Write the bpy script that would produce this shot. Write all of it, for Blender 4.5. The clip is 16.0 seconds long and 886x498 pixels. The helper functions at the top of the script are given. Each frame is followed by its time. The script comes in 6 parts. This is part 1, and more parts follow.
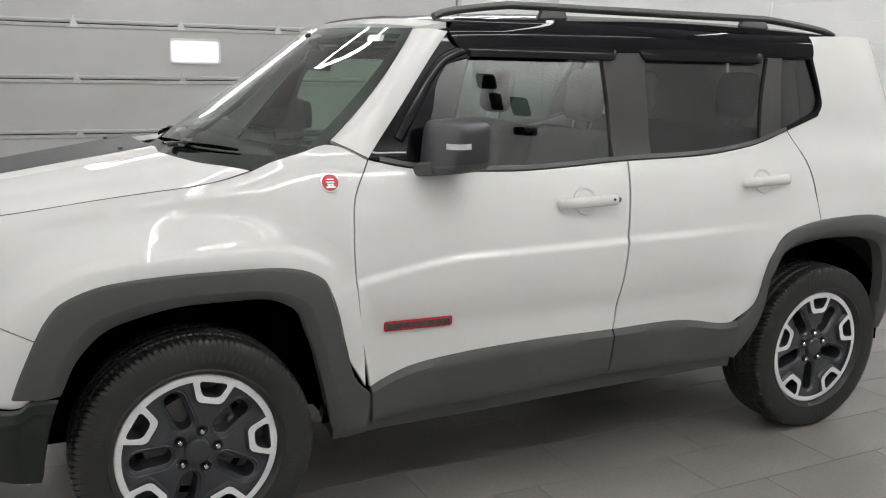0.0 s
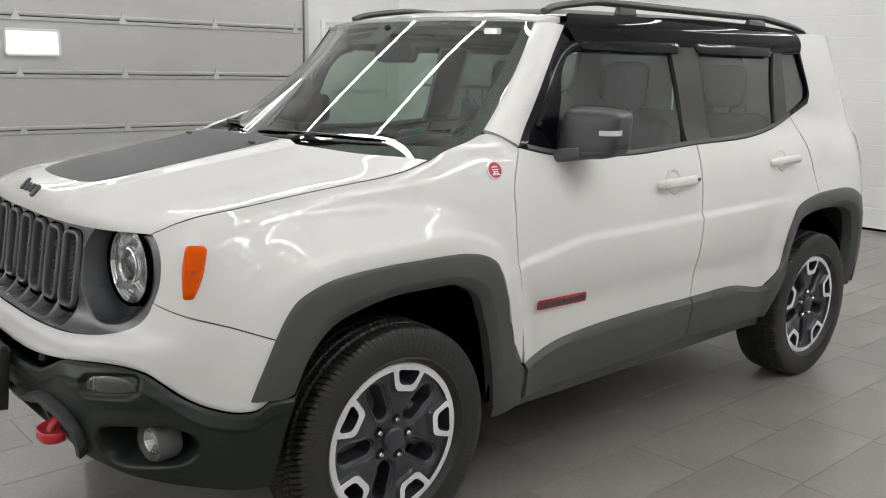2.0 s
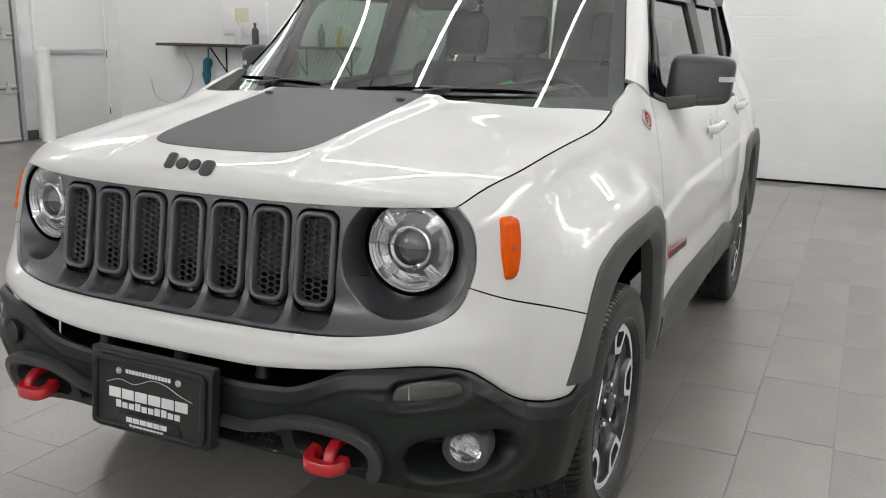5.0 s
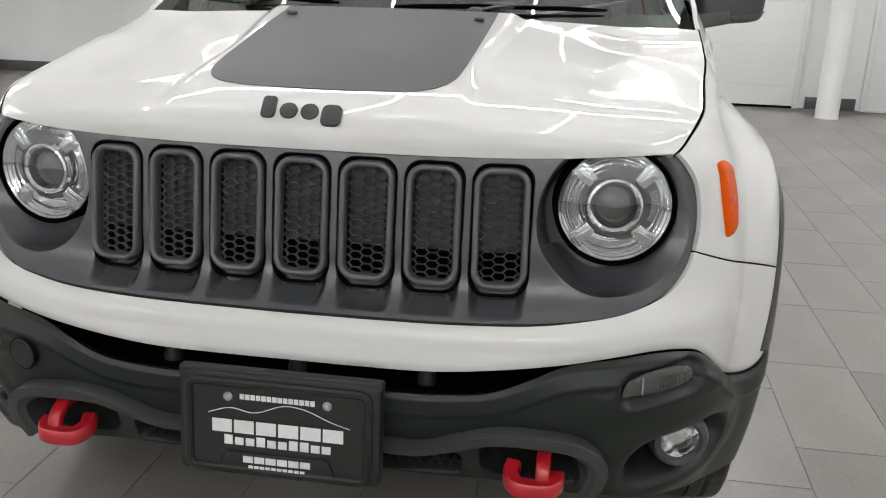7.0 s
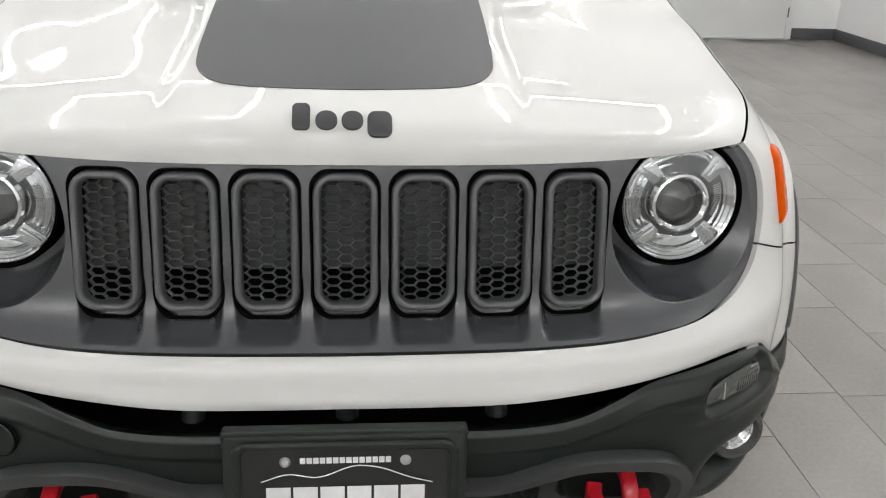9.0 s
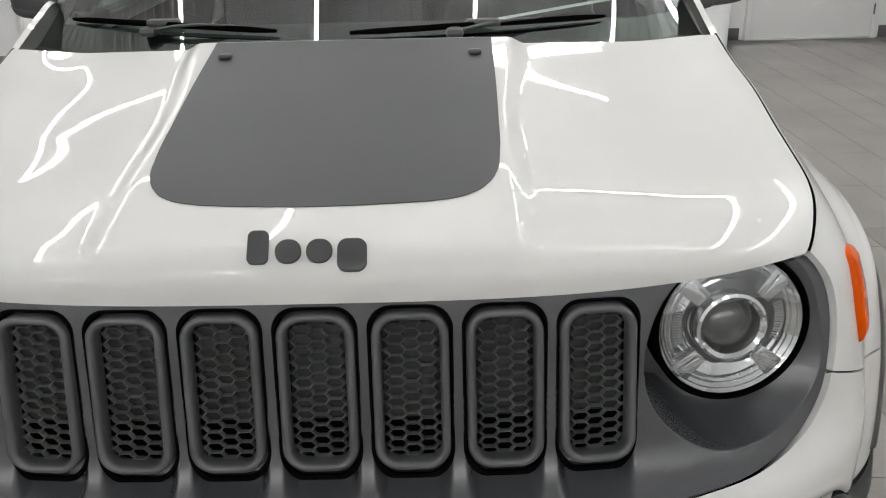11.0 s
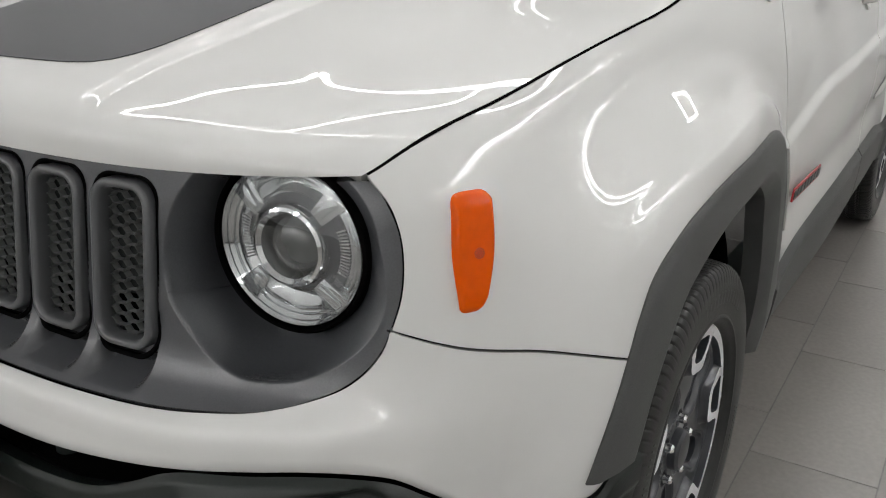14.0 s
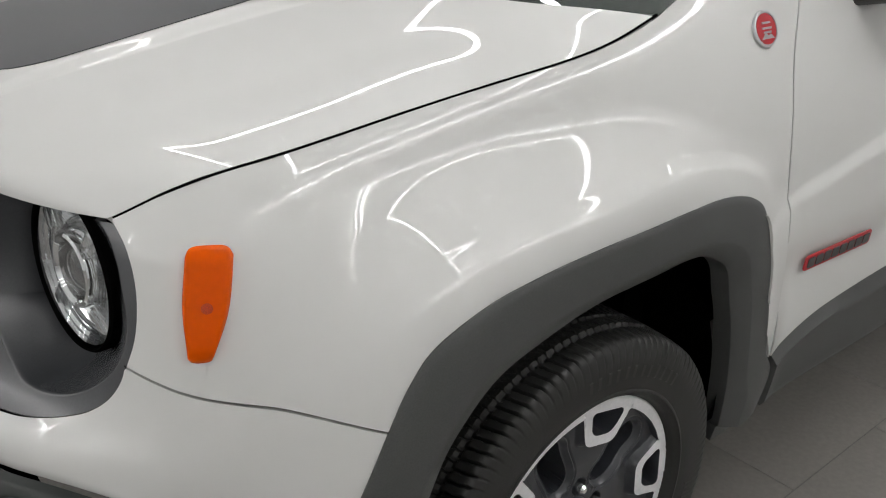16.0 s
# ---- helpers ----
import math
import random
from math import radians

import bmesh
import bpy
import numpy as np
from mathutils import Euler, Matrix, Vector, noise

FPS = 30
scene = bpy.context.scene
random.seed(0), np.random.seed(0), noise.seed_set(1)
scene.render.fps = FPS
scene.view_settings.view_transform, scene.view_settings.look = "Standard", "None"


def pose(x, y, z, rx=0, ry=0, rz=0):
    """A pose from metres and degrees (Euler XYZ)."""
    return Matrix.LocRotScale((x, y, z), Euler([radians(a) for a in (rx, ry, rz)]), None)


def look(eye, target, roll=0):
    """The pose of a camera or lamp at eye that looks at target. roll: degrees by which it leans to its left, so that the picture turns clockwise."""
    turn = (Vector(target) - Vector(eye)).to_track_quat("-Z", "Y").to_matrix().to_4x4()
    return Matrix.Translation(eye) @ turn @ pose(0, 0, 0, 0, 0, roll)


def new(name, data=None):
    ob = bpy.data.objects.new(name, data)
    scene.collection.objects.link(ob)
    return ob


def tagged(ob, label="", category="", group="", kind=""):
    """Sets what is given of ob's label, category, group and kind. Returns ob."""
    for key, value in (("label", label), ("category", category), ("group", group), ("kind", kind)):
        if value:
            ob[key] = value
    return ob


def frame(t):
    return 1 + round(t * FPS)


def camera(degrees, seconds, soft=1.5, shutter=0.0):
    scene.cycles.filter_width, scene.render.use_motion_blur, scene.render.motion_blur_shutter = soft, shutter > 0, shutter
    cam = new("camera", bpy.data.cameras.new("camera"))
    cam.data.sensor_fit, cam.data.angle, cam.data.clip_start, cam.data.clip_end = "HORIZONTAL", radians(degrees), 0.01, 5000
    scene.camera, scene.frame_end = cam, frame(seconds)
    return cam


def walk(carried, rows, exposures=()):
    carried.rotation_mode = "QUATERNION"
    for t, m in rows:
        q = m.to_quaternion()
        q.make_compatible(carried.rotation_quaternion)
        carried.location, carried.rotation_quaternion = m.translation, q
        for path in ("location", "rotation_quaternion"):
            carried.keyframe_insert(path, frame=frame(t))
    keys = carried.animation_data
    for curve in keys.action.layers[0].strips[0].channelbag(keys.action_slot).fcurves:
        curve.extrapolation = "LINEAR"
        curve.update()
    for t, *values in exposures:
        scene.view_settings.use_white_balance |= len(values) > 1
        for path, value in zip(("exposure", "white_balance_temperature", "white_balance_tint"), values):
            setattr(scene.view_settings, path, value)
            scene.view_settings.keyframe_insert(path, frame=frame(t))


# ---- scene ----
cam = camera(53.2, 16.0, 1.1)
PATH = [
    (0, (-1.745, -3.368, 1.477), (-0.867, -1.616, 1.079), 1.1),
    (0.5, (-2.02, -3.255, 1.465), (-1.034, -1.561, 1.069), 1.1),
    (1, (-2.267, -3.095, 1.455), (-1.165, -1.473, 1.058), 1.1),
    (1.5, (-2.521, -2.949, 1.443), (-1.313, -1.406, 1.044), 1.2),
    (2, (-2.835, -2.8, 1.446), (-1.533, -1.336, 1.045), 1.2),
    (2.5, (-3.064, -2.621, 1.443), (-1.661, -1.255, 1.037), 1.2),
    (3, (-3.254, -2.393, 1.433), (-1.767, -1.121, 1.019), 1.1),
    (3.5, (-3.413, -2.182, 1.418), (-1.847, -1.012, 0.999), 1.0),
    (3.7, (-3.482, -2.082, 1.406), (-1.881, -0.956, 0.992), 0.9),
    (5.8, (-3.635, -1.03, 1.372), (-1.816, -0.407, 0.823), 1.3),
    (6, (-3.629, -0.937, 1.381), (-1.798, -0.369, 0.812), 1.3),
    (6.5, (-3.586, -0.711, 1.354), (-1.728, -0.281, 0.754), 1.3),
    (7, (-3.486, -0.487, 1.326), (-1.608, -0.189, 0.704), 1.5),
    (7.5, (-3.436, -0.337, 1.327), (-1.555, -0.161, 0.669), 2.0),
    (8, (-3.41, -0.167, 1.341), (-1.534, -0.123, 0.648), 1.7),
    (8.5, (-3.38, -0.08, 1.322), (-1.505, -0.164, 0.632), 1.4),
    (9, (-3.287, -0.034, 1.392), (-1.445, -0.203, 0.632), 1.8),
    (9.2, (-3.234, -0.03, 1.408), (-1.397, -0.205, 0.636), 1.6),
    (11.3, (-2.979, -0.243, 1.479), (-1.123, -0.191, 0.734), -1.1),
    (11.5, (-2.961, -0.307, 1.467), (-1.101, -0.212, 0.738), -0.6),
    (12, (-2.898, -0.487, 1.451), (-1.054, -0.223, 0.723), -1.1),
    (12.5, (-2.813, -0.708, 1.435), (-1.008, -0.237, 0.714), -1.1),
    (13, (-2.801, -0.886, 1.364), (-1.015, -0.241, 0.736), -0.5),
    (13.5, (-2.746, -1.101, 1.368), (-1.085, -0.234, 0.667), -1.1),
    (14, (-2.662, -1.224, 1.306), (-1.099, -0.227, 0.555), -0.8),
    (14.5, (-2.543, -1.343, 1.198), (-1.062, -0.219, 0.459), 0.1),
    (15, (-2.462, -1.458, 1.219), (-1.095, -0.213, 0.456), -0.0),
    (15.5, (-2.357, -1.572, 1.309), (-1.127, -0.204, 0.525), 0.1),
    (16, (-2.226, -1.615, 1.416), (-1.061, -0.224, 0.574), 0.5),
]
EXPOSURES = [(0, -.02), (1.5, -.03), (2.5, -.07), (3.5, -.09), (5.8, .09), (6.5, .09), (7.5, .16), (8, .24), (9.2, .24), (11.3, -.13), (12.5, -.27), (13, -.28), (14, -.18), (15, .0), (15.5, -.09), (16, -.28)]
walk(cam, [(t, look(eye, target, roll)) for t, eye, target, roll in PATH], EXPOSURES)

# ---- light ----
scene.view_settings.exposure = 0.0
world = bpy.data.worlds.new("world")
world.use_nodes = True
world.node_tree.nodes["Background"].inputs[0].default_value = (0.5, 0.55, 0.6, 1)
world.node_tree.nodes["Background"].inputs[1].default_value = 0.02
scene.world = world
TUBE_POWER = 25.0

# ---- materials ----
def material(name, color, rough=0.5, metal=0.0, coat=0.0, spec=0.5, grain=0.0, grain_scale=200.0, bump=0.0, bump_scale=400.0, stain=0.0, stain_scale=3.0, vary=0.0, rough_vary=0.0):
    m = bpy.data.materials.new(name)
    m.use_nodes = True
    nt = m.node_tree
    n, l = nt.nodes, nt.links
    p = n["Principled BSDF"]
    p.inputs["Roughness"].default_value = rough
    p.inputs["Metallic"].default_value = metal
    p.inputs["Coat Weight"].default_value = coat
    p.inputs["Coat Roughness"].default_value = 0.02
    p.inputs["Specular IOR Level"].default_value = spec
    tc = n.new("ShaderNodeTexCoord")
    col = None
    base = (*color, 1)
    def mixed(fac_socket, amount, prev):
        mx = n.new("ShaderNodeMix")
        mx.data_type = "RGBA"
        mx.blend_type = "MULTIPLY"
        mx.inputs[0].default_value = amount
        if prev is None:
            mx.inputs[6].default_value = base
        else:
            l.new(prev, mx.inputs[6])
        l.new(fac_socket, mx.inputs[7])
        return mx.outputs[2]
    def speck(scale, detail, lo, hi):
        t = n.new("ShaderNodeTexNoise")
        t.inputs["Scale"].default_value = scale
        t.inputs["Detail"].default_value = detail
        l.new(tc.outputs["Object"], t.inputs["Vector"])
        r = n.new("ShaderNodeMapRange")
        r.inputs[1].default_value, r.inputs[2].default_value = 0.3, 0.7
        r.inputs[3].default_value, r.inputs[4].default_value = lo, hi
        l.new(t.outputs["Fac"], r.inputs[0])
        return r.outputs[0]
    if grain:
        col = mixed(speck(grain_scale, 3, 1 - grain, 1 + grain), 1.0, col)
    if stain:
        col = mixed(speck(stain_scale, 5, 1 - stain, 1 + stain * .4), 1.0, col)
    if vary:
        oi = n.new("ShaderNodeObjectInfo")
        r = n.new("ShaderNodeMapRange")
        r.inputs[3].default_value, r.inputs[4].default_value = 1 - vary, 1 + vary
        l.new(oi.outputs["Random"], r.inputs[0])
        col = mixed(r.outputs[0], 1.0, col)
    if col is None:
        p.inputs["Base Color"].default_value = base
    else:
        l.new(col, p.inputs["Base Color"])
    if rough_vary:
        l.new(speck(stain_scale * 2.3, 4, rough - rough_vary, rough + rough_vary), p.inputs["Roughness"])
    if bump:
        b = n.new("ShaderNodeBump")
        b.inputs["Strength"].default_value = 1.0
        b.inputs["Distance"].default_value = bump
        t = n.new("ShaderNodeTexNoise")
        t.inputs["Scale"].default_value = bump_scale
        t.inputs["Detail"].default_value = 2
        l.new(tc.outputs["Object"], t.inputs["Vector"])
        l.new(t.outputs["Fac"], b.inputs["Height"])
        l.new(b.outputs[0], p.inputs["Normal"])
    return m

def glass_material(name, color, rough=0.0, base=.115):
    m = bpy.data.materials.new(name)
    m.use_nodes = True
    n, l = m.node_tree.nodes, m.node_tree.links
    n.remove(n["Principled BSDF"])
    tr, gl, mx, lw = n.new("ShaderNodeBsdfTransparent"), n.new("ShaderNodeBsdfGlossy"), n.new("ShaderNodeMixShader"), n.new("ShaderNodeLayerWeight")
    tr.inputs[0].default_value = (*color, 1)
    gl.inputs["Roughness"].default_value = rough
    pw, ma = n.new("ShaderNodeMath"), n.new("ShaderNodeMath")
    pw.operation, ma.operation = "POWER", "MULTIPLY_ADD"
    pw.inputs[1].default_value = 4.0
    ma.inputs[1].default_value, ma.inputs[2].default_value = .99 - base, base
    lw.inputs[0].default_value = 0.5
    l.new(lw.outputs["Facing"], pw.inputs[0])
    l.new(pw.outputs[0], ma.inputs[0])
    l.new(ma.outputs[0], mx.inputs[0])
    l.new(tr.outputs[0], mx.inputs[1])
    l.new(gl.outputs[0], mx.inputs[2])
    l.new(mx.outputs[0], n["Material Output"].inputs[0])
    return m

def glow_material(name, color, power):
    m = bpy.data.materials.new(name)
    m.use_nodes = True
    p = m.node_tree.nodes["Principled BSDF"]
    p.inputs["Base Color"].default_value = (*color, 1)
    p.inputs["Emission Color"].default_value = (*color, 1)
    p.inputs["Emission Strength"].default_value = power
    return m

PAINT = material("white_paint", (.73, .73, .712), rough=.45, coat=1.0, spec=.0, stain=.015, stain_scale=2.0)
PLASTIC = material("dark_textured_plastic", (.078, .080, .078), spec=.5, rough=.48, grain=.12, grain_scale=500, bump=.00025, bump_scale=700, stain=.10, stain_scale=4)
BUMPER = material("greenish_black_bumper_plastic", (.0125, .0168, .0148), spec=.42, rough=.38, grain=.12, grain_scale=500, bump=.00025, bump_scale=700, stain=.10, stain_scale=4)
PANEL = material("satin_grey_panel", (.066, .069, .075), spec=1.0, rough=.26, grain=.06, grain_scale=500, bump=.0001, bump_scale=900)
BEZEL = material("satin_slot_surround", (.080, .083, .087), spec=.9, rough=.32, grain=.04, grain_scale=400)
GLOSS = material("gloss_black_paint", (.004, .004, .006), rough=.25, coat=.5, spec=.0)
MATTE = material("matte_black_decal", (.050, .052, .055), rough=.50, grain=.06, grain_scale=600, stain=.08, stain_scale=3)
# near-black for black parts, and for shade put into gaps and openings
VOID = material("black_and_cavity_shade", (.003, .003, .003), spec=.0, rough=.9, grain=.2, grain_scale=60)
RUBBER = material("tyre_rubber", (.021, .0215, .020), spec=.5, rough=.42, grain=.15, grain_scale=300, bump=.0002, bump_scale=500, stain=.15, stain_scale=9)
LETTER = material("sidewall_lettering", (.038, .039, .036), rough=.36, grain=.1)
ALLOY = material("machined_alloy", (.86, .86, .87), rough=.32, metal=.15, grain=.05, grain_scale=150)
RIMBLACK = material("satin_black_alloy", (.042, .045, .052), rough=.33, metal=0.1, coat=.4)
CHROME = material("chrome", (.86, .87, .88), rough=.06, metal=1.0)
RED = material("red_paint", (.50, .012, .022), rough=.32, coat=.5, stain=.08, stain_scale=20)
AMBER = material("amber_lens", (.76, .094, .0), rough=.10, spec=.05, coat=.25, grain=.03, grain_scale=120)
SILVER = material("silver_trim", (.62, .63, .64), rough=.3, metal=.8)
WHITEINK = material("white_print", (.82, .82, .82), rough=.45, stain=.05, stain_scale=60)
GLASS = glass_material("windscreen_glass", (.66, .78, .71), base=.15)
TINT = glass_material("privacy_glass", (.22, .26, .24))
LIGHTTINT = glass_material("door_glass", (.52, .64, .56), base=.15)
LENS = glass_material("clear_lens", (.95, .96, .96))
HEADLINER = material("grey_headliner", (.33, .33, .32), rough=.9, grain=.1, grain_scale=300)
CABIN = material("dark_cabin_trim", (.026, .027, .030), spec=.25, rough=.65, grain=.15, grain_scale=250, stain=.1)
CLOTH = material("seat_cloth", (.020, .021, .023), spec=.08, rough=.9, grain=.3, grain_scale=600, stain=.15, stain_scale=8)
WALL = material("white_wall_panel", (.84, .845, .84), rough=.42, stain=.05, stain_scale=1.2, grain=.015, grain_scale=90, bump=.0004, bump_scale=60)
DOORSTEEL = material("white_sectional_steel", (.53, .53, .52), rough=.38, stain=.05, stain_scale=1.6, grain=.03, grain_scale=120, bump=.0004, bump_scale=260)
CEIL = material("ceiling_sheet", (.70, .70, .70), rough=.25, stain=.08, stain_scale=.8)
BASEB = material("grey_baseboard", (.10, .10, .105), rough=.5, stain=.15, stain_scale=6)
TILE = material("grey_porcelain_tile", (.268, .252, .235), rough=.25, stain=.12, stain_scale=1.6, grain=.05, grain_scale=70, bump=.0002, bump_scale=120, vary=.06, rough_vary=.02)
GROUT = material("dark_grout", (.16, .153, .145), rough=.9, grain=.25, grain_scale=300)
TUBE = glow_material("led_tube", (1.0, .992, .985), TUBE_POWER)
# stronger tube for the added fill ladder in the west
TUBE_FILL = glow_material("fill_led_tube", (1.0, .992, .985), TUBE_POWER * 1.15)
TILE_REST = material("grey_porcelain_tile_field", (.268, .252, .235), rough=.25, stain=.12, stain_scale=1.6, grain=.05, grain_scale=70, bump=.0002, bump_scale=120, rough_vary=.02)
LAMPCHROME = material("lamp_reflector", (.80, .81, .82), rough=.07, metal=1.0, grain=.06, grain_scale=60)
LAMPCLEAR = material("clear_prism", (.66, .68, .69), rough=.07, metal=.75, coat=1.0)
PROJ = material("projector_glass", (.045, .050, .050), rough=.06, coat=1.0, spec=.8)
DRL = material("position_lamp_plastic", (.060, .063, .060), rough=.12, coat=1.0, grain=.2, grain_scale=90)
PLATEMAT = material("dealer_plate_face", (.015, .016, .015), rough=.42, grain=.08)
BADGE = material("dark_badge", (.075, .077, .080), rough=.42, metal=.3)
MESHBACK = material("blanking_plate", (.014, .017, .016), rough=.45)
MIRRORCAP = material("dark_mirror_cap", (.060, .061, .066), rough=.34, metal=.15, grain=.05, stain=.05)
SIGNAL = material("signal_lens", (.66, .66, .66), rough=.12, coat=1.0, metal=.2, grain=.12, grain_scale=160)
TAILRED = material("red_lens", (.42, .012, .012), rough=.12, coat=1.0)
SHELFWOOD = material("dark_shelf_board", (.05, .038, .03), rough=.5, stain=.2, stain_scale=10)
TEAL = material("teal_fibre", (.03, .16, .22), rough=.95, grain=.4, grain_scale=120, stain=.3, stain_scale=25)
NOTICE = material("pale_notice", (.75, .72, .52), rough=.6)
SURROUND = material("smooth_grey_plastic", (.046, .049, .049), rough=.40, grain=.05, grain_scale=500, stain=.06, stain_scale=6)
DISC = material("worn_steel", (.20, .195, .19), rough=.45, metal=.8, stain=.3, stain_scale=20)
AMBERDARK = material("dark_amber", (.52, .045, .0), rough=.3, grain=.3, grain_scale=900)

# ---- shape helpers ----
def spline(knots, t):
    """Smooth curve through (t, value) knots, held flat outside."""
    k = np.array(knots, float)
    xs, ys = k[:, 0], k[:, 1]
    t = np.clip(np.asarray(t, float), xs[0], xs[-1])
    d = np.diff(ys) / np.diff(xs)
    m = np.r_[d[0], (d[:-1] * np.diff(xs)[1:] + d[1:] * np.diff(xs)[:-1]) / (xs[2:] - xs[:-2]), d[-1]]
    i = np.clip(np.searchsorted(xs, t, side="right") - 1, 0, len(xs) - 2)
    h = xs[i + 1] - xs[i]
    s = (t - xs[i]) / h
    return (ys[i] * (1 + 2 * s) * (1 - s) ** 2 + m[i] * h * s * (1 - s) ** 2 + ys[i + 1] * s * s * (3 - 2 * s) - m[i + 1] * h * s * s * (1 - s))
def smooth(knots, t):
    """Natural cubic through (t, value) knots, with even curvature for glossy panels; held flat outside."""
    k = np.array(knots, float)
    x, y = k[:, 0], k[:, 1]
    n, h = len(x), np.diff(x)
    a, r = np.eye(n), np.zeros(n)
    for i in range(1, n - 1):
        a[i, i - 1], a[i, i], a[i, i + 1] = h[i - 1], 2 * (h[i - 1] + h[i]), h[i]
        r[i] = 6 * ((y[i + 1] - y[i]) / h[i] - (y[i] - y[i - 1]) / h[i - 1])
    m = np.linalg.solve(a, r)
    t = np.clip(np.asarray(t, float), x[0], x[-1])
    i = np.clip(np.searchsorted(x, t, side="right") - 1, 0, n - 2)
    p, q, d = x[i + 1] - t, t - x[i], h[i]
    return (m[i] * p ** 3 + m[i + 1] * q ** 3) / (6 * d) + (y[i] / d - m[i] * d / 6) * p + (y[i + 1] / d - m[i + 1] * d / 6) * q
def ease(a, b, x):
    s = np.clip((np.asarray(x, float) - a) / (b - a), 0, 1)
    return s * s * (3 - 2 * s)
AXLE = 1.285
WIDTH = [(.25, .850), (.40, .880), (.52, .893), (.66, .897), (.80, .897), (.91, .889), (1.04, .866), (1.10, .848), (1.165, .820), (1.21, .797), (1.34, .7565), (1.47, .7158), (1.60, .675), (1.70, .640)]
NOSE = [(.25, .74), (.40, .80), (.52, .84), (.62, .85), (.69, .842), (.735, .830), (.765, .792), (.86, .765), (.98, .745), (1.02, .735), (1.10, .69), (1.25, .6)]
CORNER = [(.25, .74), (.40, .80), (.52, .838), (.62, .846), (.69, .838), (.76, .812), (.86, .771), (.98, .745), (1.02, .733), (1.10, .69), (1.25, .6)]
TAIL = [(.25, .80), (.5, .86), (.75, .85), (1.0, .80), (1.3, .74), (1.7, .62)]
SEAM = [(-1.97, .99), (-1.933, 1.008), (-1.861, 1.042), (-1.735, 1.068), (-1.56, 1.092), (-1.36, 1.118), (-1.15, 1.15), (-1.066, 1.175), (-.95, 1.2)]
ROLL = [(-1.95, .0), (-1.86, .03), (-1.7, .07), (-1.56, .076), (-1.35, .05), (-1.07, .02), (-.9, 0), (-.8, 0)]
def body(u, z):
    """Left side of the shell: u 0..1 round the nose, 1..2 axle to axle, 2..3 round the tail."""
    u, z = np.broadcast_arrays(np.asarray(u, float), np.asarray(z, float))
    half = smooth(WIDTH, z)
    b1, b2 = half - .042, half - .012
    n = 3.7
    f = np.radians(90 * np.clip(u, 0, 1))
    a = spline(NOSE, z)
    a = a + (smooth(CORNER, z) - a) * ease(.36, .66, u)
    r = ((np.cos(f) / a) ** n + (np.sin(f) / b1) ** n) ** (-1 / n)
    r = r + .011 * np.exp(-((u - .567) / .055) ** 2) * ease(.60, .80, z) * (1 - ease(.97, 1.04, z))
    g = np.radians(90 * np.clip(3 - u, 0, 1))
    a2 = spline(TAIL, z)
    r2 = ((np.cos(g) / a2) ** n + (np.sin(g) / b2) ** n) ** (-1 / n)
    xm = -AXLE + 2 * AXLE * (u - 1)
    ym = half - .042 * (1 - ease(-AXLE, -.1, xm)) - .012 * ease(.3, AXLE, xm)
    x = np.where(u < 1, -AXLE - r * np.cos(f), np.where(u <= 2, xm, AXLE + r2 * np.cos(g)))
    y = np.where(u < 1, r * np.sin(f), np.where(u <= 2, ym, r2 * np.sin(g)))
    d = np.clip(1 - (smooth(SEAM, x) - z) / .22, 0, 1.2)
    y = y - smooth(ROLL, x) * d * d * (u > .3)
    for cx, amount, rim in ((-AXLE, .050, 1.02), (AXLE, .022, .96)):
        away = ((np.abs(x - cx) / .455) ** 3 + (np.clip(z - .35, 0, 2) / .545) ** 3) ** (1 / 3)
        y = y + amount * (1 - .55 * ease(0, .4, x - cx)) * (1 - ease(rim, rim + .27, away)) * (np.abs(x - cx) < .8)
    away = ((np.abs(x + AXLE) / .52) ** 3 + (np.clip(z - .35, 0, 2) / .545) ** 3) ** (1 / 3)
    ledge = np.exp(-((away - 1.115) / .07) ** 2) - np.exp(-((away - 1.285) / .08) ** 2)
    y = y + .010 * ledge * ease(-1.92, -1.62, x) * (1 - ease(-1.20, -.95, x)) * ease(.70, .80, z) * ease(.004, .06, spline(SEAM, x) - z)
    # crisp flange line above the arch, and a shoulder that runs on into the doors
    line = 1.115 + .025 * ease(-1.40, -1.10, x)
    y = y + .0065 * (1 - ease(line - .024, line + .024, away)) * ease(-1.80, -1.66, x) * (1 - ease(-.93, -.84, x))
    crest = spline(SHOULDER, x)
    y = y + .0105 * (1 - ease(crest - .0145, crest + .0145, z)) * ease(.575, .80, z) * ease(-.90, -.72, x) * (1 - ease(.5, 1.1, x))
    return np.stack([x, -y, z], -1)
SHOULDER = [(-.85, .79), (-.79, .818), (-.66, .847), (-.466, .880), (-.26, .885), (.06, .891), (.6, .90), (1.2, .91)]
WS_X = (.2608, -1.9309, 4.8145, -4.3327)
WS_Y = (.22716, -.91976, 1.51613)
def screen(s, v):
    """The windscreen: s from the cowl up, v across, -1 the far side to 1 the driver's side."""
    s, v = np.broadcast_arrays(np.asarray(s, float), np.asarray(v, float))
    a = np.abs(v)
    ze = 1.18 + .43 * s
    zc = 1.18 + .44 * s
    xc = -1.25 + .63 * s
    xe, ye = np.polyval(WS_X, ze), np.polyval(WS_Y, ze)
    w = a ** 2
    out = .45 * s * (1 - s) ** 2 * a ** 4 * (1 - w)
    return np.stack([xc + (xe - xc) * w - out, -np.sign(v) * a * ye, zc + (ze - zc) * w], -1)

